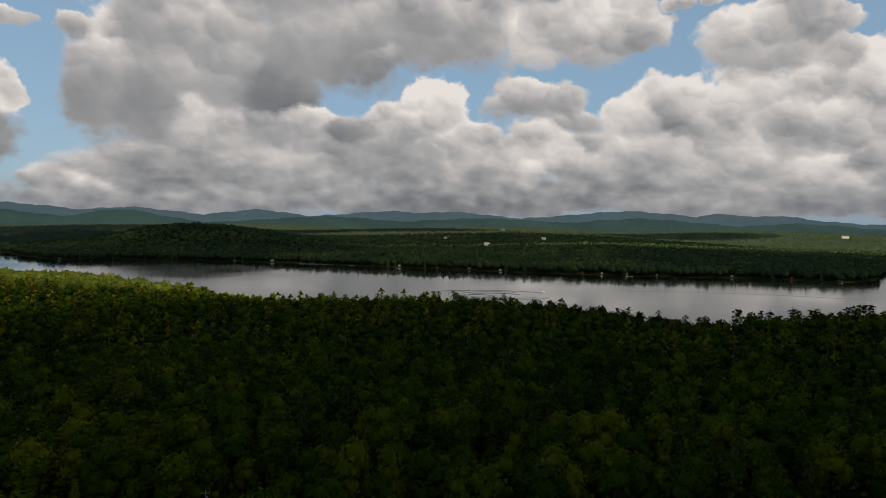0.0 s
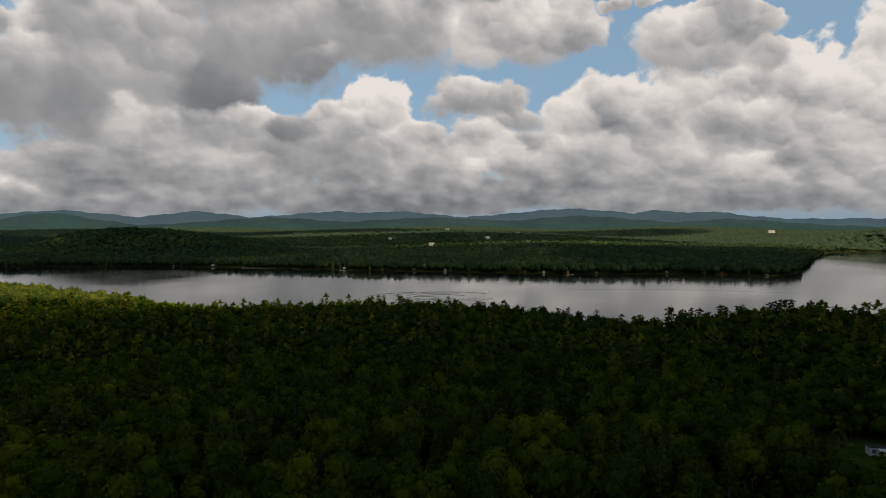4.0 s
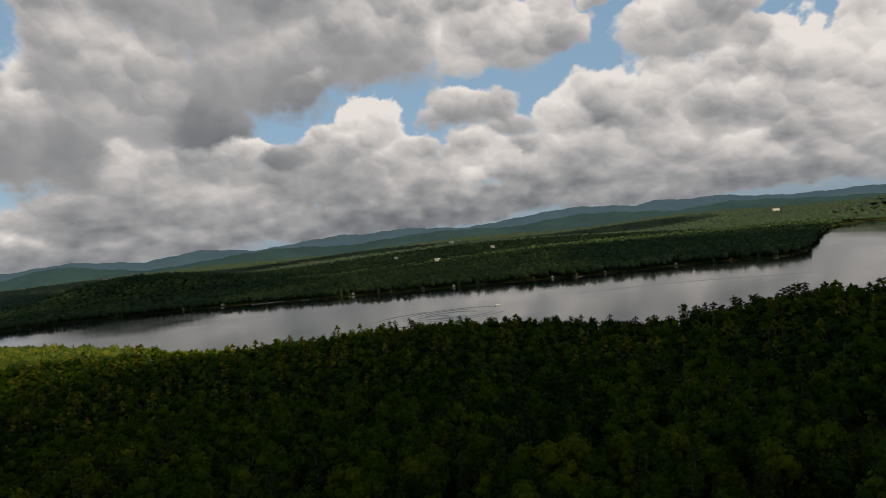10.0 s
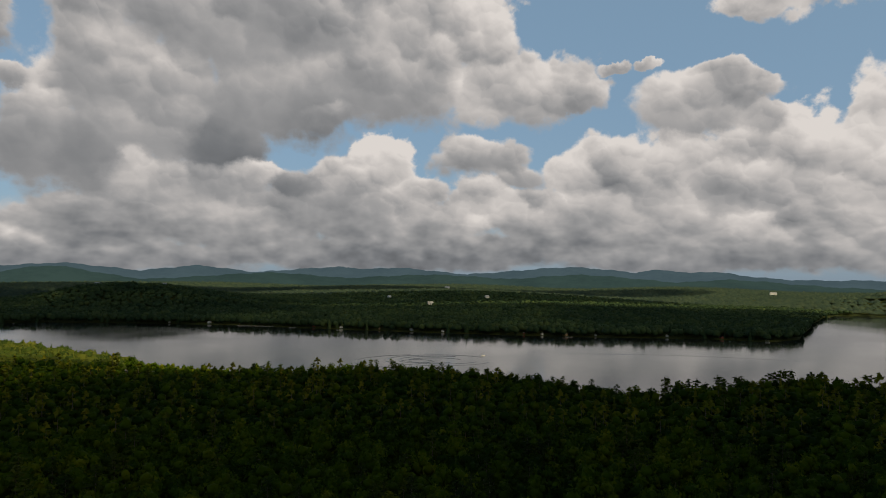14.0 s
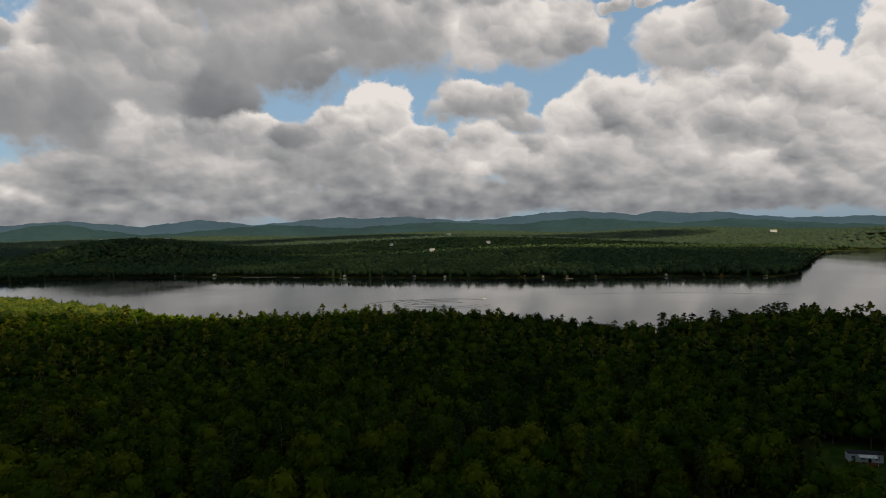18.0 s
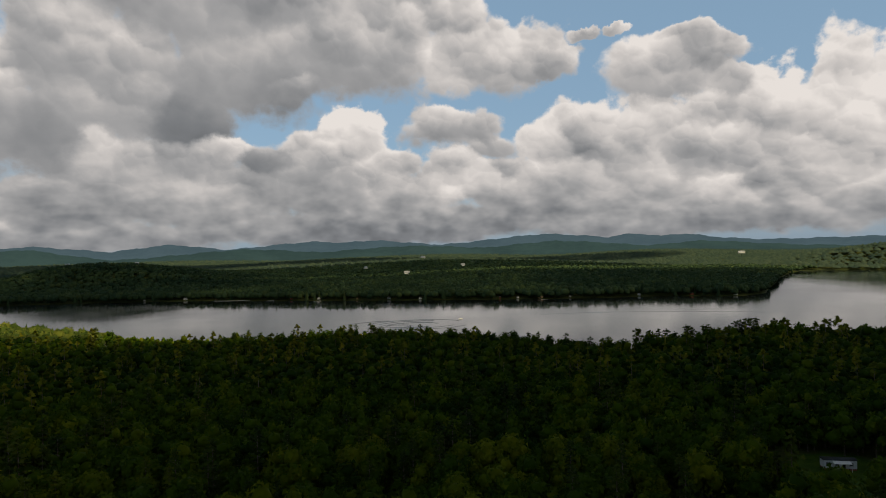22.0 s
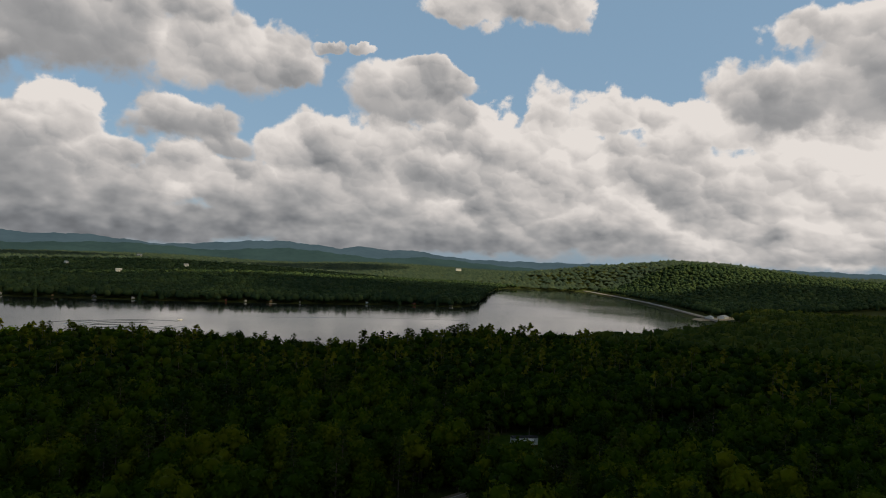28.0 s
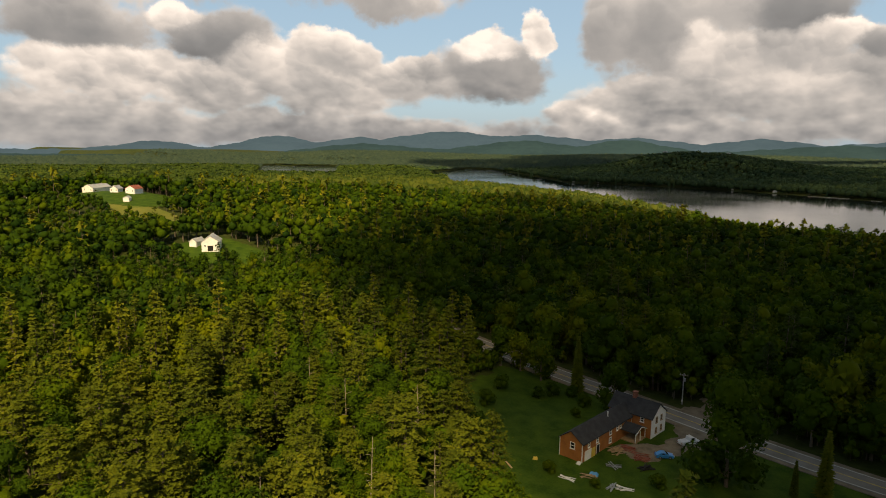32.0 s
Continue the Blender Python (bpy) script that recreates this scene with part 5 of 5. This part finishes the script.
plank_pile(-47.6, 102.2, 80, 6, METAL, "grey scrap boards lying on the grass", 0.7)
plank_pile(-56.3, 99.6, 15, 5, WHITE, "white frame boards lying on the grass", 0.6)
plank_pile(-53.3, 103.2, 40, 8, WOOD, "short boards and scrap on the lawn", 0.8)
plank_pile(-51.5, 110.6, 0, 6, METAL, "grey junk beside the barn door", 0.6)


def tarp(x, y, turn, w, l, mat, label):
    """A crumpled sheet lying over something."""
    t = thing("tarpaulin", label, "tarpaulin", x, y, turn)
    bm = bmesh.new()
    bmesh.ops.create_grid(bm, x_segments=10, y_segments=10, size=0.5)
    for v in bm.verts:
        u = Vector((v.co.x * 3, v.co.y * 3, x))
        edge = max(abs(v.co.x), abs(v.co.y)) * 2
        v.co = Vector((v.co.x * w, v.co.y * l, 0.25 + (0.5 + 0.35 * noise.noise(u)) * (1 - edge ** 4)))
    ex = bmesh.ops.extrude_face_region(bm, geom=bm.faces[:])
    bmesh.ops.translate(bm, verts=[v for v in ex["geom"] if isinstance(v, bmesh.types.BMVert)], vec=(0, 0, -0.03))
    part("sheet", bm, mat, t)
    return t


tarp(-53.0, 104.8, 20, 1.8, 1.3, BLUE, "crumpled blue tarpaulin on the lawn")
tarp(-65.7, 102.7, 20, 1.1, 0.9, YELLOW, "yellowish lump of scrap on the lawn")
tarp(-57.6, 106.9, 0, 0.9, 0.8, WHITE, "white box under a sheet beside the house")
plank_pile(-68.3, 96.6, -10, 2, WOOD, "two long pale boards on the lawn", 0.2)


# ---- white barn, farm and other buildings ----
def barn(name, label, x, y, turn, w, l, eave, ridge_z, roof_mat, wall_mat, lean=0.0, doors=True, z=None, group="", category="barn"):
    """A gabled building, its ridge along its own x."""
    b = thing(name, label, category, x, y, turn, z, group)
    part("wall", prism([(-w / 2, -0.8), (w / 2, -0.8), (w / 2, eave), (0, ridge_z - 0.02), (-w / 2, eave)], -l / 2, l / 2, "x"), wall_mat, b)
    gable_roof(b, w / 2, -l / 2, l / 2, eave, ridge_z, "x", 0.0, 0.4, roof_mat)
    if doors is True:
        part("door", block(l / 2, l / 2 + 0.08, -w * 0.16, w * 0.16, -0.2, min(2.6, eave * 0.75)), DARK, b)
    if doors:
        for yy in (-w * 0.3, w * 0.3):
            window(b, l / 2, yy, eave * 0.42, 0.9, 1.2, "+x")
        for k in range(max(2, int(l / 4))):
            window(b, -l / 2 + (k + 0.5) * l / max(2, int(l / 4)), -w / 2, eave * 0.40, 0.9, 1.2, "-y")
    if lean:
        part("lean_to", prism([(-w / 2 - 4, -0.8), (-w / 2, -0.8), (-w / 2, eave * 0.85), (-w / 2 - 4, eave * 0.55)], -l / 2, -l / 2 + lean, "x"), wall_mat, b)
    return b


barn("barn", "white wooden barn with pale grey metal roof on green grass", -300, 165, -38, 8.5, 11, 4.6, 7.6, GREY_ROOF, WHITE)
barn("shed", "small white shed adjoining the white barn", -311, 163, -60, 4, 8, 2.6, 4.0, GREY_ROOF, WHITE, doors=False)
barn("farm_hall", "long white farm building with dark roof on the rise", -531, 203, -62, 10, 20, 3.6, 6.0, GREY_ROOF, WHITE, doors="windows")
barn("farm_house", "white farmhouse with brown roof beside a meadow", -494, 215, -58, 7.5, 11, 4.0, 6.4, RED, WHITE, doors="windows", category="house")
barn("farm_house", "white cottage beside the white farmhouse", -506, 207, -50, 6, 8, 3.0, 5.2, GREY_ROOF, WHITE, doors="windows", category="house")
barn("farm_shed", "small white shed below the farmhouse", -466, 197, -40, 4, 6, 2.6, 3.8, GREY_ROOF, WHITE, doors=False)
barn("far_barn", "small white barn on a far green field", -716, 216, -70, 9, 14, 4.5, 7.5, GREY_ROOF, WHITE, doors=False)
barn("tool_shed", "low white shed on a gravel clearing", 252, 164, 20, 4, 6, 2.6, 3.8, GREY_ROOF, WHITE, doors=False)
barn("tool_shed", "small grey-white shed half hidden by trees", 229, 168, -30, 5, 5, 2.4, 3.6, GREY_ROOF, WHITE_METAL, doors=False)


def camper(x, y, turn):
    """A white mobile home with an awning roof and a porch deck."""
    c = thing("mobile_home", "white mobile home with dark roof in a clearing", "mobile home", x, y, turn, z=h1(x, y) + 0.2)
    bm = block(-5.2, 5.2, -1.7, 1.7, 0.5, 3.3, 0.12)
    part("body", bm, WHITE_METAL, c)
    part("roof", prism([(-1.9, 3.28), (1.9, 3.28), (1.9, 3.42), (0, 3.75), (-1.9, 3.42)], -5.4, 5.4, "x"), SHINGLE, c)
    part("skirt", block(-5.1, 5.1, -1.62, 1.62, -0.3, 0.5), RED, c)
    for xx in (-3.8, -1.0, 3.4):
        window(c, xx, -1.7, 1.5, 1.3, 1.1, "-y", METAL)
    part("door", block(0.7, 1.6, -1.76, -1.7, 0.6, 2.6), DARK, c)
    part("deck", block(-0.4, 2.8, -3.6, -1.76, 0.0, 0.55), RED, c)
    part("awning", prism([(-4.0, 2.7), (-1.76, 3.1), (-1.76, 3.2), (-4.0, 2.8)], -2.6, 2.9, "x"), WHITE_METAL, c)
    for xx in (-2.5, 2.75):
        part("awning_post", block(xx, xx + 0.1, -3.95, -3.85, 0.0, 2.74), WHITE_METAL, c)
    return c


camper(169.5, 186, -20)

# log heap at the wood's edge
logs = thing("log_pile", "stack of pale cut logs at the wood's edge", "log pile", -207, 128, 35)
for k in range(9):
    part("log", rod((-3.4, -1.6 + 0.8 * (k % 5) + 0.4 * (k // 5), 0.35 + 0.62 * (k // 5)), (3.4, -1.5 + 0.8 * (k % 5) + 0.4 * (k // 5), 0.35 + 0.62 * (k // 5)), 0.40, 0.33, 9), DEADWOOD, logs)

# ---- cottages and docks on the far shore ----
for k, (x, y, w) in enumerate(COTTAGE_SPOTS):
    barn("cottage", ("small white lakeside cottage among dark trees", "small bare-wood lakeside cottage among dark trees", "pale lakeside cottage near the water", "small white lakeside cottage near the water", "small red-brown cottage by the lake")[k % 5], x, y, 60 + 17 * (k % 4), w * (0.42 + 0.09 * (k % 3)), w * (0.62 + 0.13 * (k % 4)), 2.0 + 0.2 * (k % 3), 3.1 + 0.3 * (k % 3), GREY_ROOF if k % 2 else SHINGLE, (WHITE, WOOD, WHITE_METAL, WHITE, RED)[k % 5], doors=False, group="cottages on the far shore", category="cottage")


def dock(x, y, turn, length, label):
    d = thing("dock", label, "dock", x, y, turn, z=LAKE_Z)
    n = max(4, int(length / 3))
    for k in range(n):
        part("deck_board", block(k * length / n, (k + 1) * length / n - 0.06, -1.0, 1.0, 0.42, 0.58), WHITE, d)
        part("post", rod((k * length / n + 0.3, 0.9, -1.5), (k * length / n + 0.3, 0.9, 0.8), 0.1, 0.1, 6), POLE, d)
    return d


dock(-222, 1187, -13, 66, "long white floating dock along the far shore")
dock(-128, 1150, -20, 14, "short white dock on the far shore")
dock(-33, 1100, 200, 12, "short white dock before a cottage")
dock(322, 964, 170, 12, "short white dock before dark trees")

# ---- boat and its wake ----
boat = thing("motorboat", "small white motorboat turning on the lake", "boat", 140, 735, 200, z=LAKE_Z + 0.05)
part("hull", prism([(-0.9, 0.55), (-0.7, -0.15), (0.7, -0.15), (0.9, 0.55)], -2.6, 1.4, "x"), WHITE, boat)
bm = bmesh.new()
bow = [bm.verts.new(p) for p in ((1.4, -0.9, 0.55), (1.4, 0.9, 0.55), (3.2, 0, 0.75), (1.4, -0.7, -0.15), (1.4, 0.7, -0.15))]
for f in ((0, 2, 1), (0, 3, 2), (1, 2, 4), (3, 4, 2), (0, 1, 4, 3)):
    bm.faces.new([bow[i] for i in f])
part("bow", bm, WHITE, boat)
part("outboard_motor", block(-3.0, -2.6, -0.22, 0.22, 0.0, 0.95, 0.06), DARK, boat)
part("windshield", prism([(-0.7, 0.55), (0.7, 0.55), (0.55, 1.05), (-0.55, 1.05)], 0.5, 0.56, "x"), GLASS, boat)


def wake(name, cx, cy, rx, ry, a0, a1, wide, high):
    """A low swell in an arc on the water."""
    a = np.radians(np.arange(a0, a1, 2.0))
    v, n = [], len(a)
    for o, z in ((-wide, -0.06), (-wide * 0.35, high), (wide * 0.35, high * 0.6), (wide, -0.06)):
        v += list(zip(cx + (rx + o) * np.cos(a), cy + (ry + o) * np.sin(a), LAKE_Z + z + 0 * a))
    f = [(k * n + i, k * n + i + 1, (k + 1) * n + i + 1, (k + 1) * n + i) for k in range(3) for i in range(n - 1)]
    return tagged(mesh_object(name, v, f, WATER, smooth=True), "curved swell left on the lake by a boat", "wake", kind="structure")


for k, (cx, cy, rx, ry, a0, a1, w) in enumerate(((85, 700, 58, 46, 30, 330, 2.6), (85, 700, 44, 34, 60, 330, 2.0), (80, 696, 30, 22, 20, 300, 1.8), (70, 690, 76, 58, 100, 290, 2.2), (60, 690, 18, 12, 0, 360, 1.4))):
    wake("water_wake", cx, cy, rx, ry, a0, a1, w, 0.36)
wake("water_wake", 250, 330, 420, 420, 55, 92, 3.0, 0.16)

# ---- causeway road with its guard rail along the lake's end ----
tagged(ribbon("road_causeway", CAUSEWAY, -5, 5, 1.6, ASPHALT, step=10), "asphalt causeway road along the lake's end", "road", kind="structure")
tagged(ribbon("embankment", CAUSEWAY, 5, 9, 1.4, SAND, step=10, skirt=3.6), "pale stony embankment beside the causeway", "embankment", kind="structure")
rail = thing("guard_rail", "long pale metal guard rail beside the causeway", "guard rail", 0, 0, 0, z=0)
steps = int(np.hypot(*np.diff(CAUSEWAY, axis=0).T).sum() / 14)
s = np.concatenate([[0], np.cumsum(np.hypot(*np.diff(CAUSEWAY, axis=0).T))])
for k in range(steps):
    p0, p1 = [Vector((np.interp(q, s, CAUSEWAY[:, 0]), np.interp(q, s, CAUSEWAY[:, 1]), 0)) for q in (k * 14, k * 14 + 13.8)]
    side = (p1 - p0).normalized().cross(Vector((0, 0, 1))) * -4.6
    zz = h1(p0.x, p0.y) + 2.2
    part("rail", rod((p0.x + side.x, p0.y + side.y, zz), (p1.x + side.x, p1.y + side.y, zz), 0.34, 0.34, 6), WHITE_METAL, rail)
    part("rail_post", rod((p0.x + side.x, p0.y + side.y, zz - 1.6), (p0.x + side.x, p0.y + side.y, zz + 0.2), 0.12, 0.12, 5), POLE, rail)
lawn("beach", np.array([(878, 615), (930, 605), (995, 612), (990, 640), (940, 655), (900, 650)], float), 0.4, SAND, "pale sandy beach at the lake's end", "beach")
for x, y, w, t in ((925, 634, 10, 20), (955, 630, 12, 10), (985, 622, 9, -15), (1040, 640, 8, 30), (1065, 700, 8, 60)):
    barn("beach_house", "pale building beside the beach at the lake's end", x, y, t, w, w * 1.3, 3.5, 5.8, GREY_ROOF, WHITE, doors=False, group="buildings at the lake's end", category="house")
# buildings seen above the far woods
for x, y, w, l, t, lift in ((161, 1567, 7, 13, 5, 9), (70, 1820, 6, 9, 40, 10), (330, 1720, 6, 11, 10, 9), (300, 2350, 9, 16, 0, 12), (1470, 2180, 12, 22, -20, 12), (-520, 1760, 7, 10, 30, 10), (-640, 1640, 7, 10, 20, 8)):
    barn("hill_house", "white house in a gap of the far woods", x, y, t, w, l, 5.5, 8.5, GREY_ROOF, WHITE, doors=False, z=h1(x, y) + lift, group="houses above the far shore", category="house")

# ---- yard trees, bushes and bare stems ----
YARD_TREES = [(-65.5, 139.4, "round", 12.5), (-78.0, 143.6, "spire", 16.0), (-77.0, 139.5, "bush", 3.2), (-31.0, 118.0, "maple", 24.0), (-15.5, 126.0, "spire", 14.0), (-20.0, 123.0, "spire", 7.5), (-90.0, 144.6, "round", 13.0), (-99.0, 147.6, "round", 12.0), (-106.5, 148.0, "round", 13.0), (-91.5, 120.0, "bush", 4.0), (-72.0, 136.0, "bush", 3.4), (-84.0, 133.0, "bush", 3.0), (-82, 137, "bush", 3.6), (-95, 132, "bush", 4.0), (-60.5, 99.8, "bush", 2.6), (-50.5, 100.5, "bush", 2.0), (-85.0, 108.0, "bush", 3.6), (-92, 112, "bush", 4.2), (-41.0, 108.5, "bush", 3.0), (-70, 128.5, "bush", 2.4)]
KIND_OF = {"round": (broadleaf(61, 12, 4.2, 900, 0.42, 0.05), "broadleaf_tree", LEAF, "rounded green broadleaf tree on the lawn", 12.0), "maple": (broadleaf(62, 17, 5.4, 2600, 0.36, -0.08), "maple_tree", LEAF, "large dense maple beside the road and drive", 17.0),
           "spire": (conifer(63, 12, 1.5, 26, 8, 0.1, 0.03, 0.2, 0.4), "cypress_tree", NEEDLE, "narrow dark green evergreen beside the road", 12.0), "bush": (broadleaf(64, 4, 2.4, 420, 0.32, -0.05), "bush", LEAF, "low dark green bush on the lawn", 4.0)}
first = {}
for x, y, kind, tall in YARD_TREES:
    shape, name, leaf, label, own = KIND_OF[kind]
    m = pose(x, y, h1(x, y) + 0.1, 0, 0, (x * 37) % 360) @ Matrix.Scale(tall / own, 4)
    if kind not in first:
        first[kind] = tree_thing(name, shape, leaf, 0.85 if kind == "round" else 0.55, label, "bush" if kind == "bush" else "tree")
        first[kind].matrix_basis = m
    else:
        copy_thing(first[kind], m).scale = (tall / own,) * 3

# pale dead stems that stand out of the near woods
for k, (x, y, tall) in enumerate(((-74, 62, 17), (-70, 58, 15), (-92, 60, 16), (-66, 70, 14), (-98, 78, 17), (-86, 88, 16), (-112, 70, 15), (-118, 84, 16), (-80, 44, 15))):
    t = thing("dead_tree", "pale bare dead tree stem standing in the woods", "tree", x, y, 40 * k, group="dead stems in the woods")
    part("trunk", rod((0, 0, -0.5), (0.5, 0.2, tall), 0.16, 0.05, 7), DEADWOOD, t)
    for j in range(7):
        a, z = j * 2.1, tall * (0.45 + 0.07 * j)
        part("branch", rod((0.2, 0.1, z), (0.2 + 1.3 * math.cos(a), 0.1 + 1.3 * math.sin(a), z + 0.5), 0.05, 0.015, 5), DEADWOOD, t)
